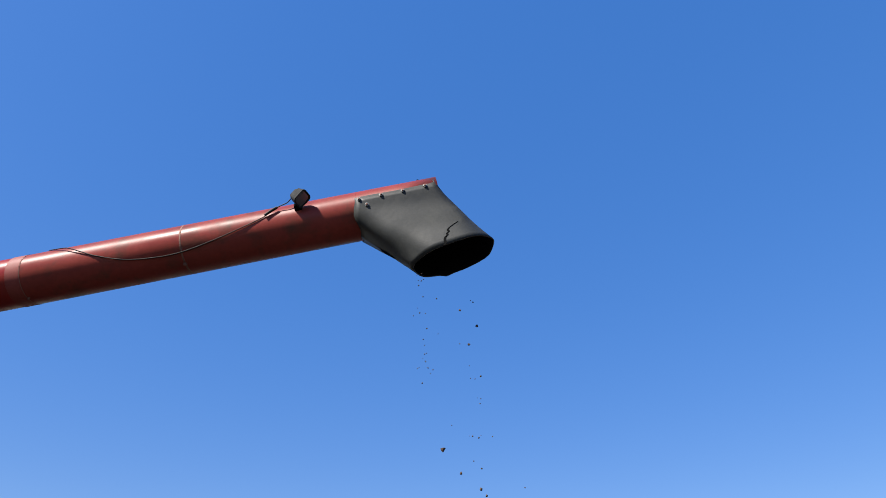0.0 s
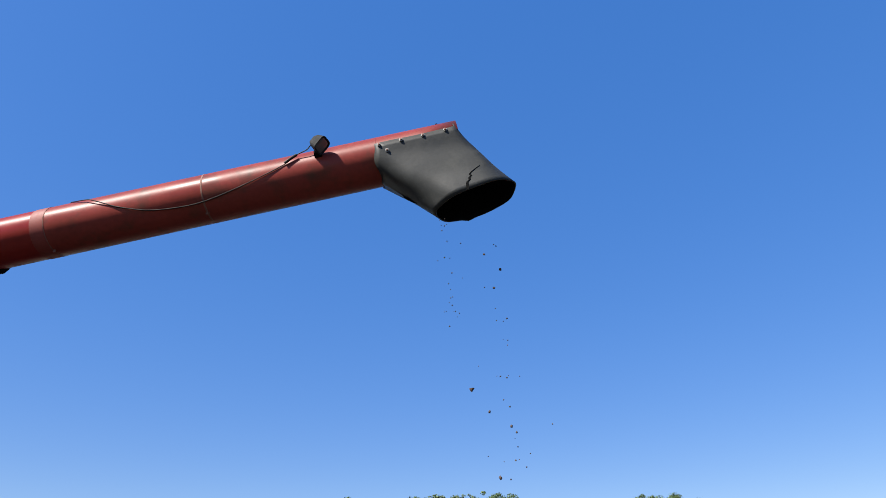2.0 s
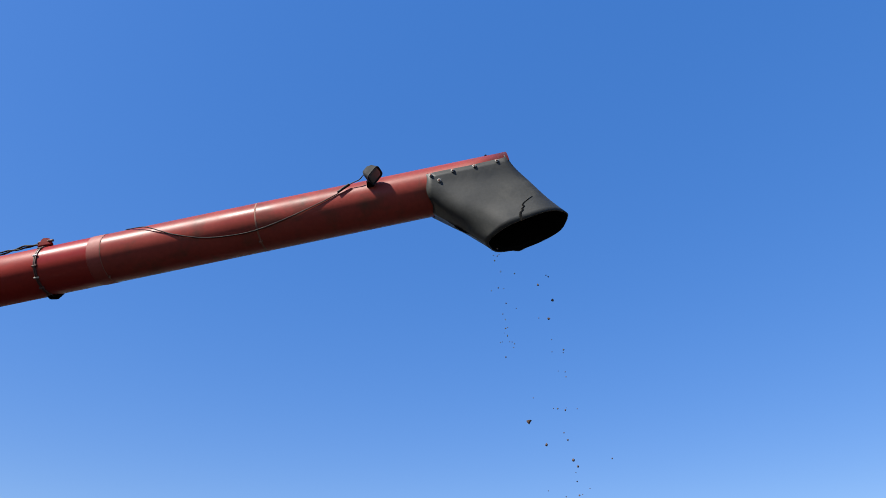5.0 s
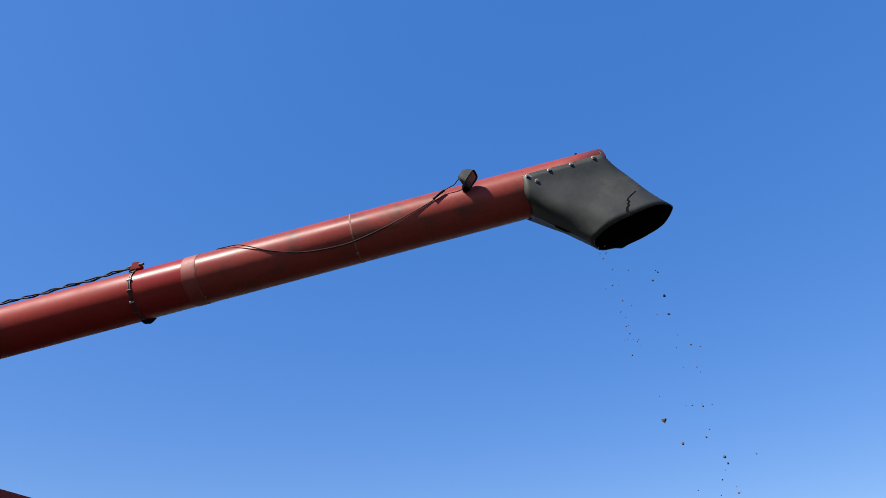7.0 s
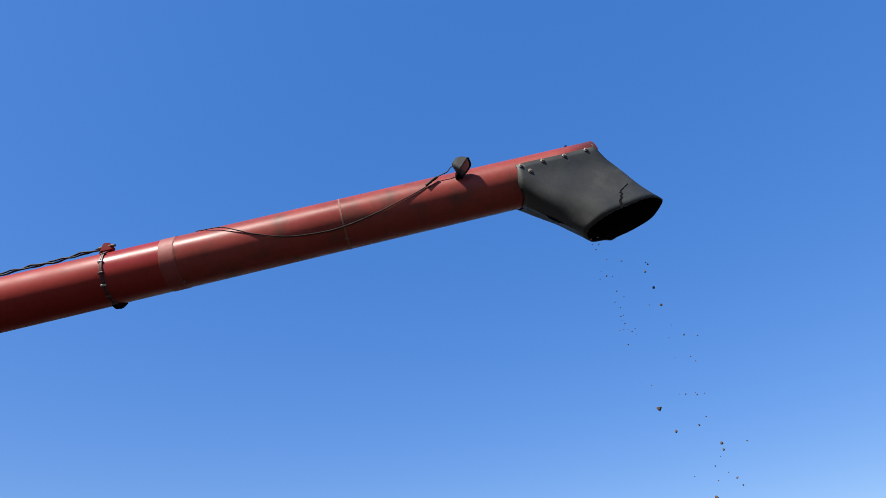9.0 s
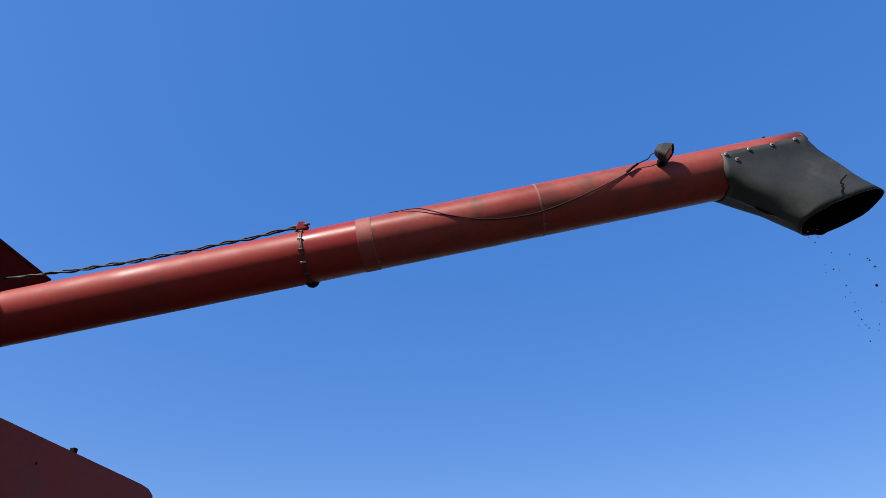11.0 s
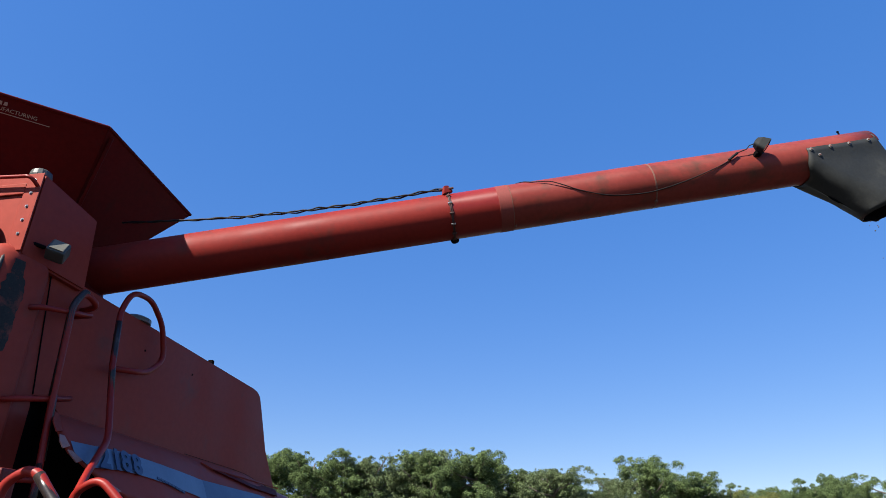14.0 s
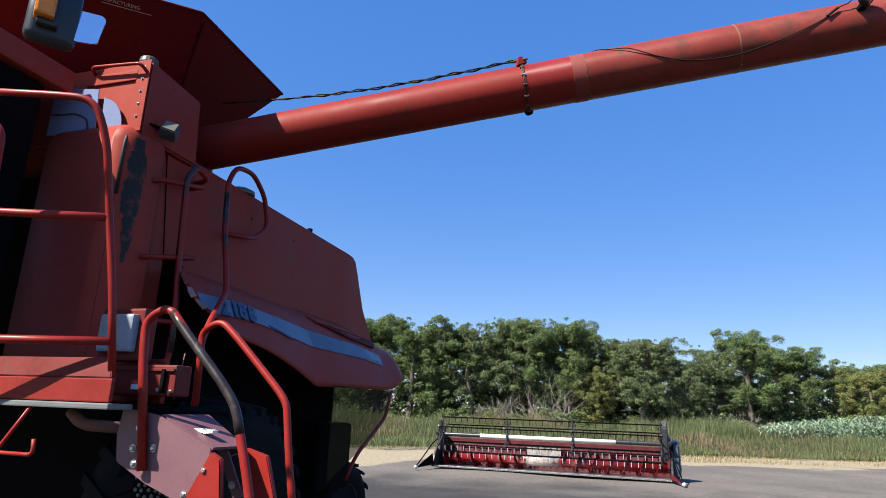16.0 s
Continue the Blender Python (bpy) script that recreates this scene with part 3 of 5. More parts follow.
def make_wires():
    # the thin wire that sags along the tube to the lamp
    way = ((3.08, 85), (3.14, 62), (3.207, 38), (3.322, 21), (3.435, 1), (3.522, -14), (3.693, -34), (3.873, -42), (4.04, -42), (4.256, -30), (4.458, -13), (4.58, 1), (4.669, 18), (4.75, 22))
    pts = []
    for k in range(len(way) - 1):
        p0, p1, p2, p3 = (Vector(way[min(max(k + i, 0), len(way) - 1)]) for i in (-1, 0, 1, 2))
        for i in range(8):
            t = i / 8
            q = 0.5 * (2 * p1 + (p2 - p0) * t + (2 * p0 - 5 * p1 + 4 * p2 - p3) * t * t + (3 * p1 - p0 - 3 * p2 + p3) * t ** 3)
            pts.append(AUGER @ on_tube(q.x, q.y, 0.003 + 0.015 * max(0, 1 - abs(q.x - 3.33) / 0.14) + 0.03 * max(0, q.x - 4.6) / 0.15))
    pts += [AUGER @ on_tube(s, a, out) for s, a, out in ((4.757, 24, 0.036), (4.775, 27, 0.048), (4.792, 26, 0.058), (4.806, 20, 0.062))]
    ob = part("lamp_wire", pipe(pts, 0.0036, 6), cable_mat, None, smooth=True)
    tagged(ob, "thin dark wire sagging along the auger tube to the lamp", "cable")
    bm = pipe([AUGER @ on_tube(4.60, 4, 0.012), AUGER @ on_tube(4.64, 12, 0.016), AUGER @ on_tube(4.68, 19, 0.02)], 0.009, 8)
    part("wire_splice", bm, cable_mat, ob)
    # two hoses wound round each other, from the tank to the flange
    a, b = AUGER @ Vector((0.30, -0.02, R + 0.185)), AUGER @ Vector((2.60, -0.06, R * 1.04 + 0.03))
    for turn, r in ((0, 0.0062), (math.pi, 0.0055)):
        pts = []
        for k in range(101):
            t = k / 100
            w = 0.0072 * (1 + 0.6 * math.sin(k * 0.9 + turn)) * (1 if k > 30 else 0.5)
            ang = 2 * math.pi * t * 8 + turn
            pts.append(a.lerp(b, t) + Vector((math.cos(ang) * w, 0, math.sin(ang) * w)) - Vector((0, 0, 0.06 * math.sin(math.pi * t))))
        tagged(part("hydraulic_hose", pipe(pts, r, 8), cable_mat, smooth=True), "black hydraulic hose twisted with another above the auger", "hose", group="auger hoses")


def make_grain():
    """A sparse fall of clods below the spout."""
    rng = random.Random(4)
    bm = bmesh.new()
    lip, middle = AUGER @ Vector((5.50, -0.02, -0.52)), AUGER @ Vector((5.68, 0.02, -0.52))
    for k in range(64):
        if k < 26:                             # the thin run from the lower lip
            fall = 0.02 + 0.75 * rng.random() ** 1.5
            p = lip + Vector((rng.gauss(0, 0.012 + 0.02 * fall), rng.gauss(0, 0.012 + 0.03 * fall) - 0.05 * fall, -fall))
        else:                                  # crumbs flung out of the mouth
            fall = 0.05 + 1.6 * rng.random()
            p = middle + Vector((rng.gauss(0, 0.05 + 0.05 * fall), rng.uniform(-0.14, 0.14) - 0.18 * fall * rng.random(), -fall))
        r = rng.uniform(0.0022, 0.0052) * (2.0 if rng.random() < 0.07 else 1) * (1.6 if k in (30, 41, 55) else 1)
        b2 = bmesh.new()
        bmesh.ops.create_icosphere(b2, subdivisions=1, radius=r)
        for v in b2.verts:
            v.co = v.co * rng.uniform(0.6, 1.3) + p
        merge(bm, b2)
    tagged(part("falling_grain", bm, grain_mat), "dark crumbs of grain falling from the spout", "grain", kind="stuff")


make_auger()
make_lamp()
make_wires()
make_grain()

# ---- the combine harvester: its side faces -y, its rear lies towards +x ----
def shield_point(x, v):
    """The flared lower side shield: v runs from its crease (0) to its hem (1)."""
    rear = min(max((x - 2.9) / 0.9, 0), 1)
    hem = 1.97 - 0.25 * min(max((x - 0.75) / 1.1, 0), 1) ** 1.6 + 0.05 * min(max((x - 1.85) / 1.8, 0), 1) + 0.11 * min(max((x - 3.35) / 0.42, 0), 1) ** 2.5
    top = 2.40 - 0.05 * min(max((x - 0.5) / 2.8, 0), 1) - 0.10 * rear
    y = -0.025 - 0.41 * (v ** 0.62) + 0.03 * v * v
    z = top + (hem - top) * (v ** 1.25)
    return Vector((x, y, z))


def shield_front(v):
    """Where the shield's ragged front edge lies."""
    return float(np.interp(v, (0, 0.18, 0.43, 0.63, 0.77, 0.91, 1.0), (0.55, 0.40, 0.36, 0.39, 0.52, 0.68, 0.84)))


def hull_outline(inset=0.0):
    pts = [(0.10, 0.56 - inset), (-0.09 + inset, 0.56 - inset), (-0.12 + inset, 0.53 - inset), (-0.12 + inset, 0.04)]
    for k in range(9):
        a = radians(180 + 90 * k / 8)
        pts.append((0.02 + (0.14 - inset) * math.cos(a), 0.04 + (0.14 - inset) * math.sin(a)))
    return pts + [(0.17, -0.10 + inset), (0.20, -0.085 + inset), (0.215, -0.04 + inset)]


side_grey = material("dark_grey_plastic", (0.05, 0.055, 0.05), 0.5, vary=0.2, scale=12)


def make_combine():
    top = thing("combine_harvester", "weathered red combine harvester with shaded side panels and platform ladder", "combine harvester")
    # upper side panel with rounded rear corner
    out = [(0.36, 2.47), (0.25, 3.175), (3.00, 3.135), (3.10, 3.125), (3.17, 3.09), (3.22, 3.01), (3.43, 2.62), (3.72, 2.30), (0.62, 2.395), (0.50, 2.47)]
    bm = slab([(x, -0.022, z) for x, z in out], 0.03)
    part("side_panel", bm, panel_paint, top, "dusty red upper side panel")
    part("top_deck", slab([(0.2, -0.02, 3.155), (0.2, 2.5, 3.155), (3.08, 2.5, 3.10), (3.08, -0.02, 3.10)], 0.03), panel_paint, top)
    part("rear_wall", slab([(3.2, 0.0, 3.0), (3.2, 2.5, 3.0), (3.62, 2.5, 1.9), (3.62, 0.0, 1.9)], 0.04), panel_paint, top)
    # rounded front corner post and front wall
    bm = bmesh.new()
    pts = hull_outline()
    zs = [1.70, 2.0, 2.4, 2.8, 3.065, 3.115, 3.15, 3.175, 3.188]
    rows = []
    for z in zs:
        t = max(0.0, (z - 3.065) / 0.125)
        ins = 0.09 * (1 - math.sqrt(max(0, 1 - t * t)))
        rows.append([bm.verts.new((x, y, z)) for x, y in hull_outline(ins) + [(0.26 + 0.157 * max(0.0, 3.1 - max(z, 2.4)), -0.04 + ins)]])
    for a, c in zip(rows, rows[1:]):
        for k in range(len(a) - 1):
            bm.faces.new((a[k], a[k + 1], c[k + 1], c[k]))
    bm.faces.new(rows[-1])
    part("front_wall", bm, panel_paint, top, "red front wall with rounded corner", smooth=True)
    seal = [(-0.092, -0.048, 2.72), (-0.092, -0.048, 3.05), (-0.055, -0.03, 3.15), (0.0, 0.0, 3.190)]
    part("door_seal", pipe(rounded(seal, 0.08), 0.011, 8), rubber, top, "black rubber door seal", smooth=True)
    part("door_gap", pipe([(-0.092, -0.040, 1.75), (-0.092, -0.040, 2.72)], 0.0025, 6), iron, top)
    part("panel_seam", pipe([(0.365, -0.042, 2.47), (0.258, -0.042, 3.14)], 0.004, 6), iron, top)
    # bare black patch on the corner post
    bm = bmesh.new()
    cols, rws = 9, 64
    grid = []
    for j in range(rws + 1):
        z = 2.32 + 0.77 * j / rws
        half = (0.23 if z > 2.6 else 0.13) + 0.07 * noise.noise(Vector((z * 6, 1.7, 0))) + 0.07 * noise.noise(Vector((z * 31, 4.7, 0)))
        mid = 0.84 + 0.06 * noise.noise(Vector((z * 5, 9.1, 0))) + 0.05 * noise.noise(Vector((z * 23, 2.1, 0))) + 0.15 * max(0.0, 2.65 - z)
        row = []
        for i in range(cols + 1):
            q = mid + half * (2 * i / cols - 1) * (1 if 2.42 < z < 3.0 else 0.6)
            a = radians(180 + 90 * min(q, 1))
            row.append(bm.verts.new((0.02 + 0.1425 * math.cos(a) + 0.22 * max(0, q - 1), 0.04 + 0.1425 * math.sin(a), z)))
        grid.append(row)
    for a, c in zip(grid, grid[1:]):
        for k in range(cols):
            bm.faces.new((a[k], a[k + 1], c[k + 1], c[k]))
    part("worn_patch", bm, scorched, top, "black scorched patch with flaking paint", smooth=True)
    # flared lower shield
    bm = bmesh.new()
    nx, nv = 56, 16
    grid = []
    for i in range(nx + 1):
        col = []
        for j in range(nv + 1):
            v = j / nv
            lo = shield_front(v)
            hi = 3.84 + 0.02 * v - 0.05 * max(0, v - 0.85) / 0.15
            col.append(bm.verts.new(shield_point(lo + (hi - lo) * i / nx, v)))
        grid.append(col)
    for a, c in zip(grid, grid[1:]):
        for k in range(nv):
            bm.faces.new((a[k], c[k], c[k + 1], a[k + 1]))
    shield = part("side_shield", bm, panel_paint, top, "flared red side shield with faded blue stripe", smooth=True)
    sol = shield.modifiers.new("thick", "SOLIDIFY")
    sol.thickness, sol.offset = 0.012, 0
    for name, mat, x0, x1, label in (("decal_stripe", stripe_mat, 0.42, 1.90, "faded silver-blue decal stripe"), ("decal_stripe", stripe_dark, 1.90, 3.05, "darker blue length of the stripe"), ("decal_stripe", stripe_mat, 3.05, 3.42, "pale end of the stripe")):
        bm = bmesh.new()
        last = None
        for i in range(25):
            x = x0 + (x1 - x0) * i / 24
            v0, v1 = np.interp(x, (0.5, 1.8, 3.3), (0.50, 0.38, 0.42)), np.interp(x, (0.5, 1.8, 3.3), (0.76, 0.585, 0.61))
            row = []
            for k in range(6):
                v = float(v0 + (v1 - v0) * k / 5)
                row.append(bm.verts.new(shield_point(max(x, shield_front(v) + 0.02), v) + Vector((0, -0.011, 0.006))))
            if last:
                for k in range(5):
                    bm.faces.new((last[k], row[k], row[k + 1], last[k + 1]))
            last = row
        part(name, bm, mat, shield, label, smooth=True)
    # lettering that follows the stripe's curve
    def on_shield(x0, v0, u, w, lift):
        x, v = x0 + u, v0 + 0.004 * u
        run = (shield_point(x, v - 0.1) - shield_point(x, v)).length / 0.1
        v -= w / run
        p = shield_point(x, v)
        nn = (shield_point(x + 0.01, v) - p).cross(shield_point(x, v - 0.01) - p).normalized()
        return p + nn * lift

    for k, mark in enumerate("2188"):
        digit = lettering("digit", mark, 0.185, Matrix(), navy, shield, 0.002, 0.007)
        for vert in digit.data.vertices:
            u, w, h = vert.co
            vert.co = on_shield(0.60 + (0, 0.115, 0.205, 0.32)[k], 0.735 - 0.012 * k, u + 0.2 * w, w, 0.024 + h)
    for name, mat, x0, v0, count, step, high in (("small_lettering", navy_pale, 1.20, 0.650, 8, 0.045, 0.016), ("rear_lettering", white_plastic, 3.08, 0.57, 5, 0.06, 0.05)):
        bm = bmesh.new()
        for k in range(count):
            lo = [on_shield(x0 + step * k, v0, u, w, 0.012) for u, w in ((0, 0), (step * 0.75, 0), (step * 0.75 + 0.2 * high, high), (0.2 * high, high))]
            hi = [on_shield(x0 + step * k, v0, u, w, 0.0175) for u, w in ((0, 0), (step * 0.75, 0), (step * 0.75 + 0.2 * high, high), (0.2 * high, high))]
            va, vb = [bm.verts.new(p) for p in lo], [bm.verts.new(p) for p in hi]
            bm.faces.new(vb)
            for i in range(4):
                bm.faces.new((va[i], va[(i + 1) % 4], vb[(i + 1) % 4], vb[i]))
        tagged(part(name, bm, mat, shield), kind="stuff")
    # bent flap and torn tabs on the shield's front edge
    for name, v0, v1, wide, out, mat, label in (("bent_flap", 0.10, 0.40, 0.10, 0.045, panel_paint, "bent corner of the shield"), ("torn_tab", 0.46, 0.57, 0.06, 0.014, bare_sheet, "torn bare sheet tab"), ("torn_tab", 0.62, 0.70, 0.05, 0.012, bare_sheet, "torn bare sheet tab"), ("torn_tab", 0.86, 0.95, 0.07, 0.012, bare_sheet, "torn bare sheet tab")):
        p, q = shield_point(shield_front(v0) + 0.015, v0), shield_point(shield_front(v1) + 0.015, v1)
        lift = Vector((0, -0.012, 0.006))
        part(name, slab([p + lift, q + lift, q + Vector((-wide * 0.8, -out, -0.012)), p.lerp(q, 0.55) + Vector((-wide, -out, 0)), p + Vector((-wide * 0.6, -out * 0.7, 0.008))], 0.006), mat, shield, label)
    # air scoop near the rear: a raised lip over a dark sheet that paints the recess's shade
    out = Vector((0, -0.022, 0.010))
    part("scoop_lip", slab([shield_point(2.02, 0.135) + out * 0.6, shield_point(3.44, 0.095) + out * 1.8, shield_point(3.54, 0.085) + out * 2.2, shield_point(2.14, 0.210) + out * 0.9], 0.010), panel_paint, top, "raised lip of the air scoop")
    part("scoop_shade", slab([shield_point(2.14, 0.210) + out * 0.8, shield_point(3.54, 0.085) + out, shield_point(3.35, 0.300) + out, shield_point(2.77, 0.340) + out], 0.008), dark_red, top, "dark sheet painting the air scoop's shaded recess")
    part("crease_gap", pipe([shield_point(0.62 + 0.26 * k, 0.02) + Vector((0, -0.010, 0.008)) for k in range(5, 12)], 0.002, 6), iron, top)
    for x in (0.9, 1.25, 1.9):
        part("rivet", bolt(facing((x, -0.037, 2.98), (0, -1, 0)), 0.006, 0.004), iron, top)
    part("top_cap", lathe([(0, 0.11), (0.03, 0.11), (0.05, 0.07), (0.06, 0.03)], 20, Matrix.Translation((1.19, 0.05, 3.165)) @ Matrix.Rotation(radians(-90), 4, "Y")), plastic_grey, top, "grey round vent cap")
    part("top_stud", box((2.20, -0.02, 3.10), (2.24, 0.02, 3.19), 0.006), iron, top)
    # machinery under the panels, the deep shade there put into its black colour
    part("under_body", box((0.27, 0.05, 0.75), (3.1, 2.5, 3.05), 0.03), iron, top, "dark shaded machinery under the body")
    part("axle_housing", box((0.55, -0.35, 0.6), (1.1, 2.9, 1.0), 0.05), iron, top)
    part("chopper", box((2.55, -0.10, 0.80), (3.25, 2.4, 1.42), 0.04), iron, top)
    strap = [(3.50, -0.44, 1.75), (3.36, -0.45, 1.74), (3.29, -0.45, 1.50), (2.95, -0.45, 1.32), (2.62, -0.45, 1.15), (2.50, -0.42, 0.95)]
    part("strap", pipe(rounded(strap, 0.12), 0.017, 8), rail_paint, top, "bent dark red rod under the rear shield", smooth=True)

    part("splash_curtain", slab([(2.10, -0.44, 1.74), (3.36, -0.44, 1.74), (3.28, -0.44, 1.50), (2.95, -0.44, 1.33), (2.62, -0.44, 1.16), (2.10, -0.44, 0.95)], 0.006), film_mat, top, "dusty brown see-through splash curtain")

    # grain tank box behind the cab
    bm = bmesh.new()
    lo = [(-0.03, -0.085), (0.50, -0.08), (0.50, 1.6), (-0.03, 1.6)]
    va = [bm.verts.new((x, y, 3.12)) for x, y in lo]
    vb = [bm.verts.new((x - (0.0 if x < 0.2 else 0.04), y, 3.63 if x < 0.2 else 3.585)) for x, y in lo]
    bm.faces.new(va[::-1])
    bm.faces.new(vb)
    for k in range(4):
        bm.faces.new((va[k], va[(k + 1) % 4], vb[(k + 1) % 4], vb[k]))
    bmesh.ops.bevel(bm, geom=bm.edges[:], offset=0.012, segments=2, affect="EDGES")
    tank = part("tank_corner", bm, panel_paint, top, "red sheet-metal box with riveted corner")
    part("corner_angle", box((-0.042, -0.092, 3.14), (-0.034, 0.005, 3.625), 0.003), panel_paint, tank)
    for k in range(5):
        part("bolt", bolt(facing((-0.043, -0.045, 3.22 + 0.085 * k + 0.02), (-1, 0, 0)), 0.0065, 0.006), steel, tank)
    part("recess_panel", box((-0.045, 0.0, 3.495), (-0.034, 0.40, 3.565), 0.004), panel_paint, tank)
    grab = [(-0.03, -0.07, 3.535), (-0.09, -0.06, 3.575), (-0.09, 0.33, 3.60), (-0.03, 0.36, 3.585)]
    part("grab_handle", pipe(rounded(grab, 0.05), 0.011, 10), rail_paint, tank, smooth=True)
    part("tank_lamp", lathe([(0, 0.055), (0.02, 0.06), (0.05, 0.055), (0.062, 0.04)], 16, Matrix.Translation((0.03, 0.0, 3.625)) @ Matrix.Rotation(radians(-90), 4, "Y")), side_grey, tank, "dark grey lamp on the tank corner")
    # side work light
    wl = part("side_light", box((-0.05, -0.052, -0.046), (0.04, 0.05, 0.046), 0.016), side_grey, top, "square grey work light")
    wl.matrix_local = Matrix.Translation((0.13, -0.16, 3.20)) @ Matrix.Rotation(radians(40), 4, "Z") @ Matrix.Rotation(radians(24), 4, "Y") @ Matrix.Rotation(radians(16), 4, "X")
    gl = part("light_glass", box((-0.056, -0.040, -0.035), (-0.048, 0.036, 0.035), 0.003), dull_lens, wl)
    part("light_arm", pipe([(-0.02, -0.05, 3.22), (0.10, -0.10, 3.22)], 0.012, 8), iron, top)

    # open-topped tank extension: sloped sheets
    t4, low = 4.165, 3.56
    rim = [(1.42, -0.07), (0.27, -0.14), (-1.00, 1.213), (-1.00, 2.3)]
    foot = [(1.08, 0.275), (0.60, 0.30), (-0.514, 1.457), (-0.514, 2.3)]
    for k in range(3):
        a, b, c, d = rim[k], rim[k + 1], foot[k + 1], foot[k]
        sheet = part("tank_sheet", slab([(*a, t4), (*b, t4), (*c, low), (*d, low + (0.06 if k == 0 else 0))], 0.008), dark_red, top, "red sloped tank extension sheet with underside shade in its colour")
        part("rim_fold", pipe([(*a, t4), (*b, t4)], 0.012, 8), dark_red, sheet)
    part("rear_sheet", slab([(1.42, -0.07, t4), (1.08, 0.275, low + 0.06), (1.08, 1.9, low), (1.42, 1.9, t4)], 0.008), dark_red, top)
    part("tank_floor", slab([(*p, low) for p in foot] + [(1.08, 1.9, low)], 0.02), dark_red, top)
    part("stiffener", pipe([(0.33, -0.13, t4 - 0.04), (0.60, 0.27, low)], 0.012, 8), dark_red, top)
    # words on the sloped sheet
    a, b, c = Vector((*rim[1], t4)).lerp(Vector((*rim[2], t4)), 0.45), Vector((*rim[1], t4)), Vector((*foot[1], low))
    dx = (b - a).normalized()
    nn = dx.cross((c - b)).normalized()
    if nn.x > 0:
        nn = -nn
    up = nn.cross(dx)
    m = Matrix((dx, up, nn)).transposed().to_4x4()
    m.translation = a + dx * 0.175 - up * 0.092 + nn * 0.007
    lettering("maker_words", "MANUFACTURING", 0.033, m, cream_paint, top, 0.001)
    bm = None
    for k, wdt in enumerate((0.026, 0.02, 0.02, 0.02, 0.02, 0.02)):
        x0 = -0.045 + 0.028 * k
        bm = slab([m @ Vector((x0 + q[0] * wdt, (0.034 if k else 0.0) + q[1] * (0.022 if k else 0.056), 0)) for q in ((0, 0), (1, 0), (1, 1), (0.2, 1))], 0.002, bm=bm)
    part("maker_marks", bm, cream_paint, top)
    part("maker_line", slab([m @ Vector(p) for p in ((0.05, -0.016, 0), (0.35, -0.016, 0), (0.35, -0.012, 0), (0.05, -0.012, 0))], 0.002), cream_paint, top)
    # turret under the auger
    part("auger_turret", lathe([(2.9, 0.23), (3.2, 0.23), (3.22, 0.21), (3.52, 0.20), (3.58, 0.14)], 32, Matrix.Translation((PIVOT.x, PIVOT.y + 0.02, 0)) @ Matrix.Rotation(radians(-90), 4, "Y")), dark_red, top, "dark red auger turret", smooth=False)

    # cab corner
    # post made wider so its black stands in for the unlit cab inside
    part("cab_post", box((-0.62, 0.42, 1.68), (-0.30, 0.56, 3.37), 0.02), iron, top, "black cab corner post widened over the unlit interior")
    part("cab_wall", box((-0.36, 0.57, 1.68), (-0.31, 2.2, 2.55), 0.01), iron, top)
    part("cab_rear_glass", box((-0.345, 0.57, 2.56), (-0.335, 2.2, 3.37), 0.002), glass, top)
    part("cab_floor", box((-1.45, 0.42, 1.64), (-0.36, 2.2, 1.70), 0.01), plastic, top)
    part("cab_roof", box((-1.9, 0.37, 3.38), (-0.15, 2.3, 3.53), 0.02), panel_paint, top, "red cab roof edge")
    part("cab_window", box((-1.4, 0.44, 1.75), (-0.63, 0.45, 3.36), 0.003), cab_glass, top, "dark cab side window")
    # panes whose blue colour stands in for the reflected sky
    part("rear_window", slab([(-0.07, 0.225, 3.15), (-0.07, 0.62, 3.16), (-0.07, 0.62, 3.50), (-0.07, 0.255, 3.445)], 0.008, 0.002), glass, top, "glass pane with a sky reflection painted into its blue")
    arc = [(-0.066, 0.03 + 0.20 * (1 - math.cos(radians(10 * k))), 3.15 + 0.23 * math.sin(radians(10 * k))) for k in range(9)]
    part("curved_pane", slab(arc + [(-0.066, 0.205, 3.39), (-0.066, 0.185, 3.15)], 0.006), glass, top, "curved pane shaped and coloured as a sky reflection")
    part("window_wire", pipe(rounded([(-0.078, 0.60, 3.30), (-0.078, 0.40, 3.29), (-0.078, 0.30, 3.24), (-0.078, 0.28, 3.17)], 0.06), 0.006, 6), rubber, top, smooth=True)

    # platform, boxes and rails
    part("platform", box((-0.735, -0.89, 1.505), (-0.60, 0.38, 1.530), 0.006), plastic_grey, top, "grey steel platform edge")
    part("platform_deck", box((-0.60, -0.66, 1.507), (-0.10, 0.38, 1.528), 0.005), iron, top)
    fas = part("platform_fascia", box((-0.725, -0.88, 1.533), (-0.705, 0.36, 1.630), 0.006), fascia_red, top, "red platform front board")
    # the lip's darker red paints the shade over the board
    part("folded_lip", slab([(-0.722, -0.875, 1.631), (-0.722, 0.36, 1.631), (-0.700, 0.36, 1.715), (-0.700, -0.84, 1.715)], 0.012, 0.003), shade_red, fas, "folded top of the board with shade in its colour")
    part("bolt", bolt(facing((-0.727, -0.10, 1.60), (-1, 0, 0)), 0.009, 0.008), steel, fas)
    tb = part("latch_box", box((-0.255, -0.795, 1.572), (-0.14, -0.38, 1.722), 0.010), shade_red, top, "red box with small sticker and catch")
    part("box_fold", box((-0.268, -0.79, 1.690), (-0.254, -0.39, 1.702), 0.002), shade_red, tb)
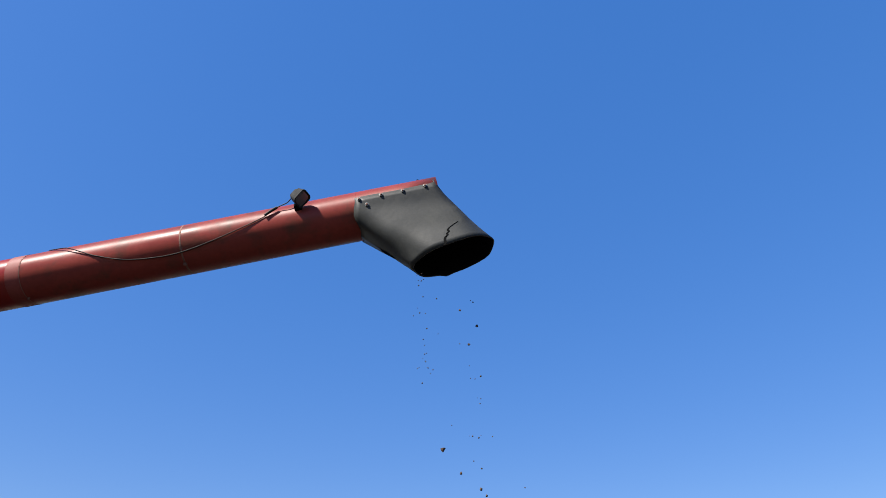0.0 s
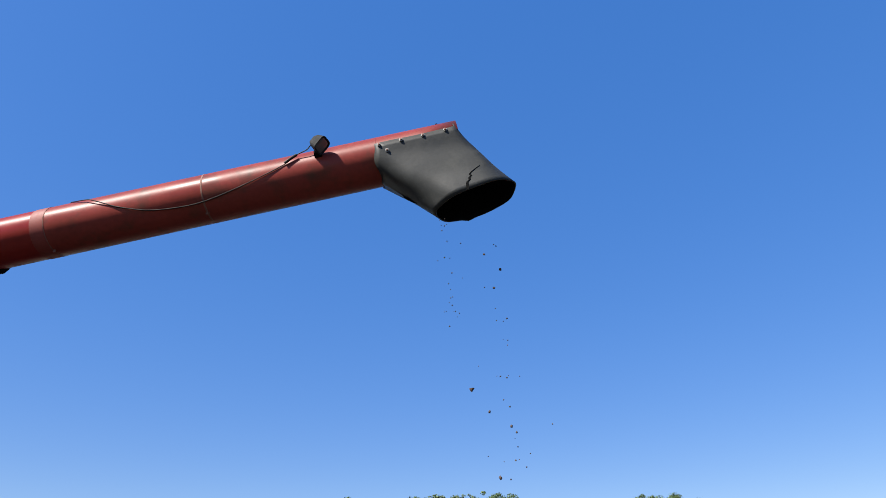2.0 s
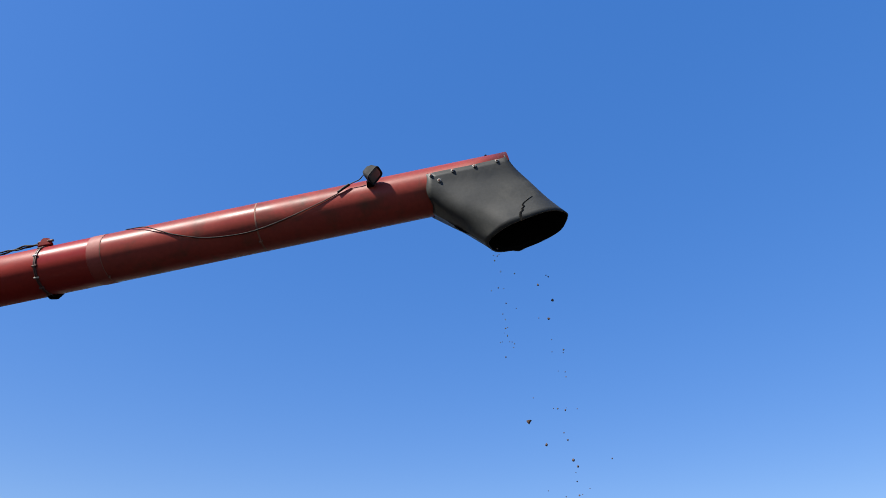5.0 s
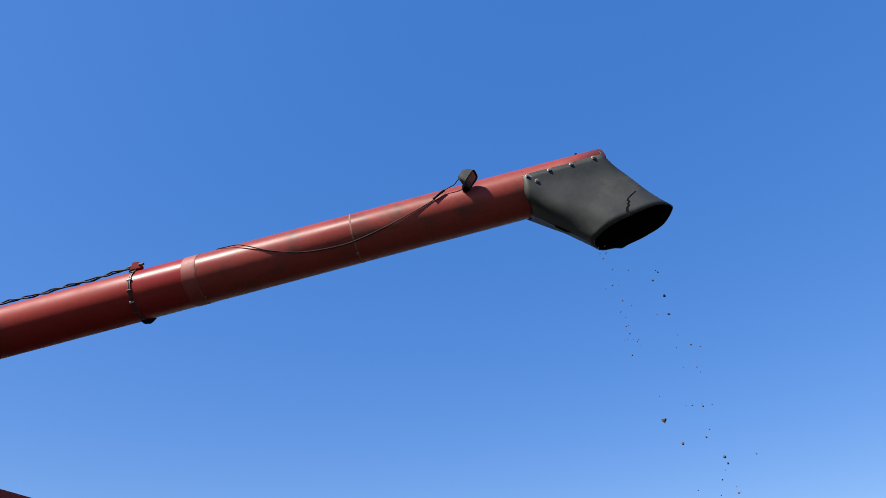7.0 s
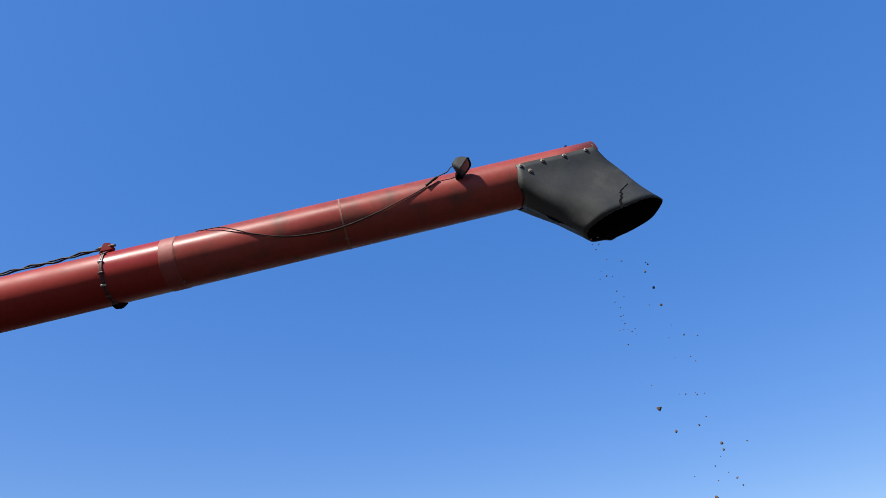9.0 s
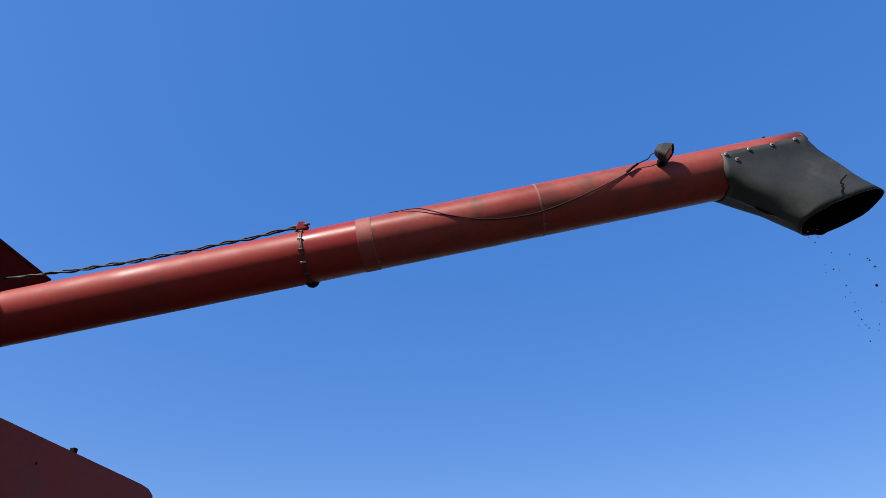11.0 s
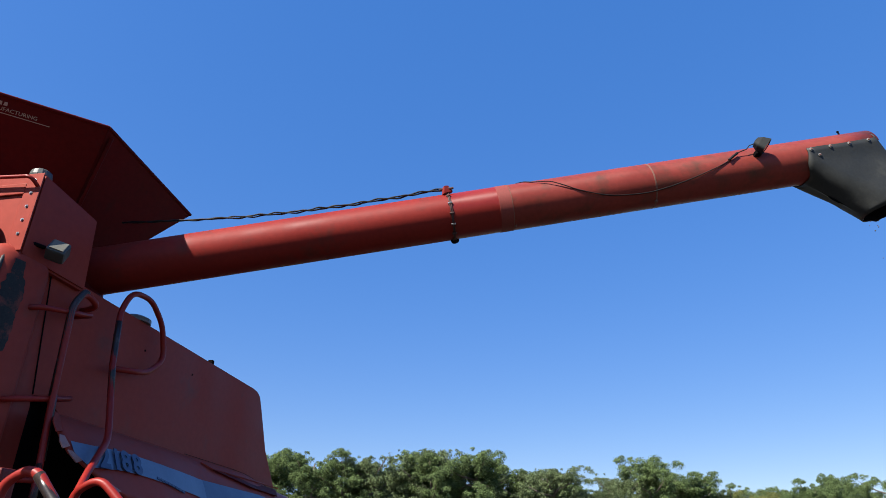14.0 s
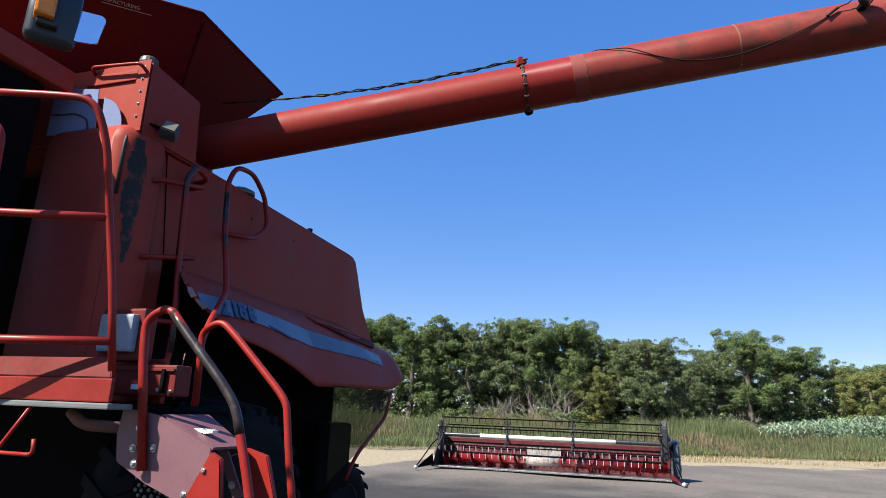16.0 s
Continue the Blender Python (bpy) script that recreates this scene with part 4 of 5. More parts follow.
    part("catch", box((-0.278, -0.745, 1.585), (-0.256, -0.725, 1.70), 0.004), iron, tb, "dark latch bar")
    part("sticker", box((-0.259, -0.595, 1.600), (-0.2555, -0.540, 1.625)), white_paint, tb)
    part("sticker_head", box((-0.259, -0.595, 1.626), (-0.2555, -0.540, 1.646)), red_lens, tb)
    for y, z in ((-0.42, 1.60), (-0.42, 1.70), (-0.775, 1.595), (-0.70, 1.60)):
        part("bolt", bolt(facing((-0.256, y, z), (-1, 0, 0)), 0.0075, 0.007), steel, tb)
    part("inner_box", box((-0.135, -0.62, 1.535), (-0.10, 0.38, 1.76), 0.01), panel_paint, top)
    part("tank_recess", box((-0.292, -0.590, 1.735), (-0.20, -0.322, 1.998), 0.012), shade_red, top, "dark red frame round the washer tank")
    part("washer_tank", box((-0.335, -0.560, 1.775), (-0.264, -0.352, 1.965), 0.016), white_plastic, top, "milky white plastic washer tank")
    rail = [(-0.70, -0.855, 1.62), (-0.76, -0.835, 2.0), (-0.80, -0.80, 2.28), (-0.90, -0.81, 2.62), (-0.96, -0.77, 2.785), (-1.02, -0.62, 2.79), (-1.20, -0.05, 2.80)]
    rails = part("platform_rail", pipe(rounded(rail, 0.10), 0.016, 12), rail_paint, top, "red tubular platform rail", smooth=True)
    part("mid_rail", pipe(rounded([(-0.805, -0.803, 2.30), (-0.95, -0.41, 2.30), (-1.08, -0.05, 2.30)], 0.05), 0.018, 12), rail_paint, rails, smooth=True)
    part("low_rail", pipe([(-0.732, -0.845, 1.78), (-0.85, -0.42, 1.775), (-0.95, -0.02, 1.77)], 0.018, 12), rail_paint, rails, smooth=True)
    part("gate_post", pipe(rounded([(-1.07, -0.44, 2.40), (-1.09, -0.45, 2.62), (-1.12, -0.30, 2.70)], 0.06), 0.018, 12), rail_paint, rails, smooth=True)
    part("foot_hook", pipe(rounded([(-0.72, -0.47, 1.505), (-0.72, -0.32, 1.312), (-0.72, -0.53, 1.312), (-0.72, -0.52, 1.375)], 0.03), 0.009, 8), rail_paint, top, smooth=True)
    part("drain_pipe", pipe(rounded([(-0.55, -0.51, 1.49), (-0.55, -0.58, 1.435), (-0.46, -0.74, 1.425)], 0.06), 0.026, 12), rust, top, "rusty drain pipe", smooth=True)

    # engine ladder rails beside the side panel
    Y = -0.17
    l1 = [(0.56, Y + 0.13, 3.02), (0.54, Y, 3.03), (0.40, Y, 3.07), (0.33, Y, 2.97), (0.36, Y - 0.005, 2.4), (0.335, Y - 0.06, 2.0), (0.30, Y - 0.085, 1.80), (0.28, Y - 0.05, 1.70)]
    r1 = part("ladder_rail", pipe(rounded(l1, 0.07), 0.0185, 12), rail_paint, top, "bent red handrail worn to bare metal", smooth=True)
    part("worn_grip", pipe(rounded([(0.42, Y, 3.066), (0.40, Y, 3.07), (0.33, Y, 2.97), (0.345, Y, 2.70), (0.357, Y, 2.45)], 0.06), 0.0192, 12), rail_worn, r1, "grip worn to bare metal", smooth=True)
    part("worn_streak", pipe([(0.364, Y - 0.004, 2.46), (0.366, Y - 0.008, 2.40), (0.350, Y - 0.045, 2.12)], 0.0168, 12), rail_worn, r1, "bare side of the handrail", smooth=True)
    part("worn_grip", pipe([(0.34, Y - 0.045, 2.10), (0.335, Y - 0.06, 2.0), (0.306, Y - 0.082, 1.83)], 0.0192, 12), rail_worn, r1, "foot worn to bare metal", smooth=True)
    for z in (2.93, 2.44, 2.02):
        part("rail_stub", pipe([(0.10, Y + 0.12, z - 0.06), (0.14, Y + 0.02, z - 0.05), (0.50, Y + 0.01, z + 0.03), (0.50, Y + 0.14, z + 0.03)] if z > 2.1 else [(0.16, Y + 0.1, z), (0.33, Y - 0.06, z)], 0.016, 10), rail_paint, r1, smooth=True)
    l2 = [(0.86, -0.12, 2.74), (1.20, -0.12, 2.80), (1.36, -0.12, 2.94), (1.27, -0.12, 3.17), (1.09, -0.12, 3.295), (0.88, -0.12, 3.27), (0.80, -0.12, 3.11), (0.785, -0.16, 2.74), (0.64, -0.35, 2.262), (0.36, -0.473, 2.04), (0.16, -0.585, 1.88), (0.14, -0.62, 1.54)]
    r2 = part("ladder_rail", pipe(rounded(l2, 0.08), 0.019, 12), rail_paint, top, "looped red handrail", smooth=True)
    part("worn_grip", pipe([(0.797, -0.129, 3.03), (0.792, -0.141, 2.92), (0.786, -0.160, 2.745), (0.72, -0.246, 2.52)], 0.0197, 12), rail_worn, r2, "grip worn to bare metal", smooth=True)

    # boarding ladder with arched rails
    a1 = [(-0.57, -0.958, 1.265), (-0.57, -0.872, 1.75), (-0.57, -0.860, 1.90), (-0.57, -0.975, 1.955), (-0.57, -1.085, 1.835), (-0.57, -1.30, 1.625), (-0.57, -1.375, 1.535), (-0.57, -1.475, 1.235), (-0.57, -1.60, 0.70)]
    a2 = [(0.10, -0.645, 1.53), (0.10, -0.64, 1.83), (0.10, -0.63, 1.93), (0.10, -0.745, 1.995), (0.10, -0.86, 1.90), (0.10, -1.15, 1.625), (0.10, -1.205, 1.56), (0.10, -1.25, 1.28), (0.10, -1.37, 0.70)]
    ladder = part("boarding_ladder", slab([(-0.545, -0.795, 1.515), (-0.545, -0.985, 1.490), (-0.545, -1.265, 1.368), (-0.545, -1.275, 1.290), (-0.545, -1.150, 1.150), (-0.545, -0.965, 1.215), (-0.545, -0.800, 1.292), (-0.545, -0.780, 1.40)], 0.012, 0.003), plate_paint, top, "dusty purple-red ladder hinge plate")
    for pts in (a1, a2):
        part("arched_rail", pipe(rounded(pts, 0.10), 0.019, 12), rail_paint, ladder, "arched red boarding rail", smooth=True)
    part("worn_grip", pipe(rounded([(-0.57, -1.0, 1.925), (-0.57, -1.085, 1.835), (-0.57, -1.30, 1.625), (-0.57, -1.375, 1.535), (-0.57, -1.41, 1.43)], 0.08), 0.0197, 12), rail_worn, ladder, "grip worn to bare metal", smooth=True)
    part("bent_plate", slab([(-0.53, -0.985, 1.488), (-0.53, -1.262, 1.366), (-0.31, -1.262, 1.366), (-0.24, -1.00, 1.490)], 0.012), plate_paint, ladder)
    part("stringer", slab([(-0.54, -1.268, 1.355), (-0.54, -1.32, 1.33), (-0.54, -1.335, 1.15), (-0.54, -1.62, 0.40), (-0.54, -1.46, 0.40), (-0.54, -1.15, 1.135)], 0.03, 0.005), rail_paint, ladder, "bright red ladder side")
    part("stringer", slab([(-0.25, -1.235, 1.36), (-0.25, -1.35, 1.33), (-0.25, -1.43, 1.08), (-0.25, -1.66, 0.40), (-0.25, -1.50, 0.40), (-0.25, -1.30, 1.08)], 0.03, 0.005), rail_paint, ladder, "bright red ladder side")
    part("fold_plate", slab([(-0.31, -1.13, 1.345), (-0.31, -1.18, 1.345), (-0.31, -1.285, 1.16), (-0.31, -1.235, 1.15)], 0.010), plate_paint, ladder, "narrow purple-red folded strip")
    for k in range(4):
        y, z = -1.33 - 0.085 * k, 1.06 - 0.22 * k
        part("tread", box((-0.52, y - 0.12, z - 0.015), (-0.27, y + 0.08, z + 0.015), 0.004), steel, ladder, "ribbed steel tread")
    for x, y, z in ((-0.552, -0.897, 1.435), (-0.552, -0.880, 1.350), (-0.552, -0.985, 1.355), (-0.590, -0.930, 1.293), (-0.552, -1.250, 1.283), (-0.552, -1.165, 1.185), (-0.318, -1.225, 1.205)):
        part("bolt", bolt(facing((x, y, z), (-1, 0, 0)), 0.011, 0.01), steel, ladder)
    scraped = None
    for k in range(6):
        scraped = box((-0.47, -1.205 + 0.016 * k, 1.423 - 0.002 * (k % 3)), (-0.43, -1.190 + 0.016 * k, 1.436 + 0.004 * (k % 2)), 0.002, scraped)
    part("bare_edge", scraped, white_paint, ladder, "bare scraped metal edge")
    step = part("perforated_step", slab([(-0.46, -0.83, 1.24), (-0.46, -1.06, 1.24), (-0.44, -1.06, 1.11), (-0.44, -0.81, 1.12)], 0.01), iron, ladder, "dark punched step")
    rng = random.Random(3)
    for k in range(22):
        y, z = -0.84 - 0.034 * (k % 6) - 0.017 * (k // 6 % 2), 1.225 - 0.026 * (k // 6)
        part("stud", lathe([(0, 0.010 * rng.uniform(0.75, 1.15)), (0.006, 0.008), (0.009, 0.004)], 8, Matrix.Translation((-0.462 + 0.15 * (1.24 - z), y + rng.gauss(0, 0.004), z + rng.gauss(0, 0.003))) @ Matrix.Rotation(radians(180), 4, "Y")), plastic_grey, step)
    # tow cable beside the ladder
    part("stay_cable", pipe([(0.0, -0.62, 1.80), (-0.18, -0.74, 1.56)], 0.0035, 6), rust, top)

    # mirror with amber marker lamp
    mc = Vector((-1.31, -0.90, 2.935))
    turn = Matrix.Translation(mc) @ Matrix.Rotation(radians(52), 4, "Z")
    mir = part("mirror_housing", box((-0.034, -0.084, -0.130), (0.034, 0.084, 0.150), 0.03), plastic, top, "black plastic mirror housing", smooth=True)
    mir.matrix_local = turn
    part("marker_lamp", box((-0.095, -0.005, -0.062), (-0.033, 0.060, 0.075), 0.01), amber, mir, "orange marker lamp")
    part("lamp_base", box((-0.07, -0.02, -0.085), (-0.03, 0.050, -0.062), 0.008), plastic, mir)
    part("mirror_glass", mirror_pane(), mirror_mat, mir, "mirror glass reflecting the sky").matrix_local = turn.inverted() @ Matrix.Translation((-1.235, -0.985, 2.910)) @ Matrix.Rotation(radians(40), 4, "Z") @ Matrix.Rotation(radians(8), 4, "Y")
    part("mirror_arm", pipe(rounded([(-1.30, -0.89, 3.07), (-1.32, -0.91, 3.20), (-1.36, -0.83, 3.27), (-1.45, -0.5, 3.27), (-1.5, -0.1, 3.2)], 0.08), 0.014, 10), plastic, top, smooth=True)

    make_wheel(top, (0.85, -0.2, 0.80), 0.80, 0.62)
    make_wheel(top, (3.42, 0.15, 0.52), 0.52, 0.40)
    return top


def mirror_pane():
    """A thin upright pane with rounded corners."""
    pts = []
    for cy, cz, a0 in ((0.036, 0.050, 0), (-0.034, 0.048, 90), (-0.024, -0.046, 180), (0.024, -0.050, 270)):
        for k in range(6):
            a = radians(a0 + 18 * k)
            pts.append((0, cy + 0.022 * math.cos(a), cz + 0.022 * math.sin(a)))
    return slab(pts, 0.008)


def make_wheel(parent, place, r, w):
    """A tractor tyre with angled lugs and a steel rim, its axle along y."""
    m = Matrix.Translation(place) @ Matrix.Rotation(radians(90), 4, "Z")
    prof = [(-w / 2 + 0.05, r * 0.55), (-w / 2, r * 0.72), (-w / 2 + 0.03, r * 0.90), (-w / 4, r * 0.955), (0, r * 0.965), (w / 4, r * 0.955), (w / 2 - 0.03, r * 0.90), (w / 2, r * 0.72), (w / 2 - 0.05, r * 0.55)]
    tyre = part("tyre", lathe(prof, 48, m), tyre_mat, parent, "dark dusty tractor tyre", smooth=True)
    bm = None
    n = int(26 * r / 0.8)
    for k in range(n):
        for side in (-1, 1):
            a = 2 * math.pi * (k + (0.5 if side > 0 else 0)) / n
            turn = m @ Matrix.Rotation(a, 4, "X")
            q = [Vector((side * 0.02, -0.03, r * 0.95)), Vector((side * w * 0.49, -0.17, r * 0.86)), Vector((side * w * 0.49, -0.11, r * 0.86)), Vector((side * 0.02, 0.03, r * 0.95))]
            b2 = bmesh.new()
            lo = [b2.verts.new(turn @ p) for p in q]
            hi = [b2.verts.new(turn @ (p + Vector((0, 0, r * 0.055)))) for p in q]
            b2.faces.new(hi)
            for i in range(4):
                b2.faces.new((lo[i], lo[(i + 1) % 4], hi[(i + 1) % 4], hi[i]))
            bm = merge(bm, b2)
    tagged(part("tread_lug", bm, tyre_mat, tyre), kind="stuff")
    part("rim", lathe([(-w / 2 + 0.06, r * 0.2), (-w / 2 + 0.08, r * 0.5), (-w / 2 + 0.04, r * 0.57), (w / 2 - 0.06, r * 0.57), (w / 2 - 0.1, r * 0.3)], 32, m), rust, tyre, "dull wheel rim", smooth=False)


def glass_material():
    # blue base paints the sky's reflection, since the panes mirror the cab
    m = material("sky_painted_glass", (0.27, 0.32, 0.50), 0.04, vary=0.05)
    m.node_tree.nodes["Principled BSDF"].inputs["Metallic"].default_value = 0.3
    return m


def film_material():
    m = material("dusty_film", (0.045, 0.032, 0.012), 0.9, spec=0.02, vary=0.4, scale=5, dirt=(0.05, 0.03, 0.02), dirt_amount=0.5, dirt_scale=6)
    m.node_tree.nodes["Principled BSDF"].inputs["Alpha"].default_value = 0.5
    return m


glass = glass_material()
film_mat = film_material()
cab_glass = material("dark_cab_glass", (0.012, 0.014, 0.016), 0.06, vary=0.1)
make_combine()

# ---- the header that stands in the yard ----
pale_sheet = material("scraped_sheet", (0.30, 0.27, 0.24), 0.6, vary=0.4, scale=9, dirt=(0.08, 0.04, 0.035), dirt_amount=0.6, dirt_scale=6)


# darker copy of the header red that paints shading behind the auger
back_red = material("shaded_header_red", (0.075, 0.005, 0.008), 0.5, vary=0.3, scale=5, dirt=(0.10, 0.05, 0.04), dirt_amount=0.3, dirt_scale=4)


guard_slate = material("dark_slate_guard", (0.030, 0.034, 0.042), 0.4, vary=0.3, scale=6, dirt=(0.07, 0.06, 0.05), dirt_amount=0.3, dirt_scale=5)


def make_header():
    X, Y0, Y1 = 16.25, -3.58, 3.12
    top = thing("grain_header", "red combine grain header with black and white reel, parked on soil", "header", Matrix.Translation((X, 0, 0)))
    part("back_sheet", slab([(0.75, Y0, 0.06), (0.75, Y1, 0.06), (0.85, Y1, 0.80), (0.85, Y0, 0.80)], 0.03), back_red, top, "red back sheet with shading put into its colour")
    part("top_beam", box((0.78, Y0, 0.74), (0.94, Y1, 0.86), 0.01), back_red, top)
    part("floor_pan", slab([(-0.35, Y0, 0.06), (0.75, Y0, 0.05), (0.75, Y1, 0.05), (-0.35, Y1, 0.06)], 0.02), steel, top, "worn metal floor pan")
    part("centre_opening", box((0.70, -0.50, 0.44), (0.735, 0.50, 0.70), 0.004), pale_sheet, top, "pale feeder opening")
    knife = part("cutter_bar", box((-0.42, Y0, 0.035), (-0.34, Y1, 0.085), 0.006), steel, top, "worn bright cutter bar")
    guard = bmesh.new()
    for k, c in enumerate(((-0.42, -0.02, 0.045), (-0.42, 0.02, 0.045), (-0.42, 0.0, 0.075), (-0.56, 0.0, 0.05))):
        guard.verts.new(c)
    guard.verts.ensure_lookup_table()
    for f in ((0, 1, 3), (1, 2, 3), (2, 0, 3), (0, 2, 1)):
        guard.faces.new([guard.verts[i] for i in f])
    first = part("guard", guard, steel, knife)
    n = 76
    for k in range(n):
        ob = first if k == 0 else new("guard", first.data)
        ob.parent = knife
        ob.location.y = Y0 + (Y1 - Y0) * (k + 0.5) / n
    # cross auger with flighting
    m = Matrix.Translation((0.33, 0, 0.33)) @ Matrix.Rotation(radians(90), 4, "Z")
    drum = part("cross_auger", lathe([(Y0 + 0.1, 0.15), (Y1 - 0.1, 0.15)], 28, m), reel_red, top, "red cross auger with spiral flights", smooth=True)
    part("scraped_band", lathe([(-0.5, 0.1525), (0.45, 0.1525)], 28, m), pale_sheet, drum, "scraped pale centre of the auger", smooth=True)
    for lo, hi, sgn in ((Y0 + 0.12, -0.55, 1), (0.55, Y1 - 0.12, -1)):
        bm = bmesh.new()
        prev = None
        turns = (hi - lo) / 0.44
        steps = int(turns * 26)
        for k in range(steps + 1):
            a, y = 2 * math.pi * turns * k / steps * sgn, lo + (hi - lo) * k / steps
            d = Vector((math.cos(a), 0, math.sin(a)))
            p, q = Vector((0.33, y, 0.33)) + d * 0.148, Vector((0.33, y, 0.33)) + d * 0.285
            row = [bm.verts.new(p), bm.verts.new(q), bm.verts.new(q + Vector((0, 0.008, 0))), bm.verts.new(p + Vector((0, 0.008, 0)))]
            if prev:
                for i in range(4):
                    bm.faces.new((prev[i], row[i], row[(i + 1) % 4], prev[(i + 1) % 4]))
            prev = row
        part("flight", bm, reel_red, drum, "spiral auger flight")
    for k in range(10):
        a, y = k * 2.4, -0.48 + 0.107 * k
        d = Vector((math.cos(a), 0, math.sin(a)))
        part("finger", pipe([Vector((0.33, y, 0.33)) + d * 0.14, Vector((0.33, y, 0.33)) + d * 0.30], 0.008, 6), steel, drum)
    # reel
    C, RR = Vector((-0.12, 0, 0.97)), 0.50
    m = Matrix.Translation(C) @ Matrix.Rotation(radians(90), 4, "Z")
    reel = part("reel_tube", lathe([(Y0 + 0.25, 0.055), (Y1 - 0.2, 0.055)], 20, m), white_paint, top, "reel tube painted black and white", smooth=True)
    for lo, hi in ((Y1 - 1.35, Y1 - 0.2), (Y0 + 0.25, Y0 + 1.45)):
        part("tube_band", lathe([(lo, 0.0575), (hi, 0.0575)], 20, m), plastic, reel, "black painted length")
    bats = 6
    for b in range(bats):
        a = radians(90 + 60 * b + 4)
        c = C + Vector((math.cos(a), 0, math.sin(a))) * RR
        bat = part("bat", pipe([c + Vector((0, Y0 + 0.2, 0)), c + Vector((0, Y1 - 0.15, 0))], 0.018, 8), iron, reel, "dark reel bat with spring tines")
        shape = None
        for k in range(34):
            y = Y0 + 0.3 + (Y1 - Y0 - 0.5) * k / 33
            if shape is None:
                shape = part("tine", pipe([c + Vector((0, y, 0)), c + Vector((0.015, y, -0.08)), c + Vector((0.04, y, -0.15))], 0.010, 5), pale_tine if b in (2, 3) else cable_mat, bat, "pale spring tine" if b in (2, 3) else "dark spring tine")
            else:
                ob = new("tine", shape.data)
                ob.parent = bat
                ob.location.y = (Y1 - Y0 - 0.5) * k / 33
    for y in (Y0 + 0.25, -0.95, 0.95, Y1 - 0.2):
        for b in range(bats):
            a = radians(90 + 60 * b + 4)
            d = Vector((math.cos(a), 0, math.sin(a)))
            part("spider_arm", pipe([C + Vector((0, y, 0)) + d * 0.06, C + Vector((0, y, 0)) + d * (RR + 0.07)], 0.024, 6), plastic, reel)
    for y in (Y0 + 0.25, -0.95, 0.95, Y1 - 0.2):
        hub = Matrix.Translation(C + Vector((0, y, 0))) @ Matrix.Rotation(radians(90), 4, "Z")
        part("hub", lathe([(-0.03, 0.055), (-0.028, 0.11), (0.028, 0.11), (0.03, 0.055)], 16, hub), plastic, reel, "black reel hub")
    # end sheets, dividers and reel arms
    for y, s in ((Y1, 1), (Y0, -1)):
        out = [(-0.55, 0.05), (0.85, 0.05), (0.85, 0.95), (0.45, 1.05), (0.1, 0.85), (-0.35, 0.35)]
        part("end_sheet", slab([(x, y, z) for x, z in out], 0.05, 0.01), plastic, top, "dark end sheet")
        div = [(-0.5, y - 0.06, 0.10), (-0.5, y + 0.06, 0.10), (-1.35, y + s * 0.22, 0.04), (-0.5, y, 0.42 if s > 0 else 0.24)]
        bm = bmesh.new()
        v = [bm.verts.new(p) for p in div]
        for f in ((0, 1, 2), (1, 3, 2), (3, 0, 2), (0, 3, 1)):
            bm.faces.new([v[i] for i in f])
        part("divider", bm, back_red if s < 0 else iron, top, "pointed crop divider")
        part("divider_tip", lathe([(0, 0.01), (0.1, 0.045), (0.2, 0.05)], 10, Matrix.Translation((-1.42, y + s * 0.23, 0.06))), white_paint, top, "white divider tip")
        part("divider_rod", pipe([(-1.30, y + s * 0.22, 0.08), (-0.45, y + s * 0.02, 0.70), (0.1, y, 0.86)], 0.018, 8), iron, top)
        part("reel_arm", pipe([(0.85, y - s * 0.03, 0.90), (0.2, y - s * 0.03, 1.12), (-0.25, y - s * 0.03, 0.97)], 0.045, 8), plastic, top)
    # the taller drive shield and its gear at one end
    part("drive_shield", slab([(-0.22, Y0 + 0.14, 0.55), (0.02, Y0 + 0.14, 0.52), (0.16, Y0 + 0.14, 0.95), (0.05, Y0 + 0.14, 1.48), (-0.10, Y0 + 0.14, 1.62), (-0.22, Y0 + 0.14, 1.40)], 0.16, 0.03), plastic, top, "tall black drive shield")
    part("drive_shield", slab([(-0.22, Y1 - 0.10, 0.55), (0.04, Y1 - 0.10, 0.52), (0.14, Y1 - 0.10, 1.30), (-0.20, Y1 - 0.10, 1.38)], 0.10, 0.02), plastic, top, "black drive shield")
    part("belt_guard", slab([(-0.15, Y0 - 0.13, 0.10), (0.75, Y0 - 0.13, 0.10), (0.80, Y0 - 0.13, 0.80), (0.55, Y0 - 0.13, 1.10), (0.1, Y0 - 0.13, 1.02)], 0.24, 0.06), guard_slate, top, "dark slate rounded belt guard")
    for k in range(5):
        part("hose", pipe(rounded([(-0.1, Y0 + 0.05, 1.1 - 0.06 * k), (0.2, Y0 - 0.1, 0.95 - 0.04 * k), (0.5, Y0 - 0.02, 0.7)], 0.1), 0.015, 6), cable_mat, top)


make_header()


trailer_red = material("trailer_red", (0.26, 0.022, 0.022), 0.42, vary=0.2, scale=4, dirt=(0.18, 0.08, 0.06), dirt_amount=0.3, dirt_scale=3)


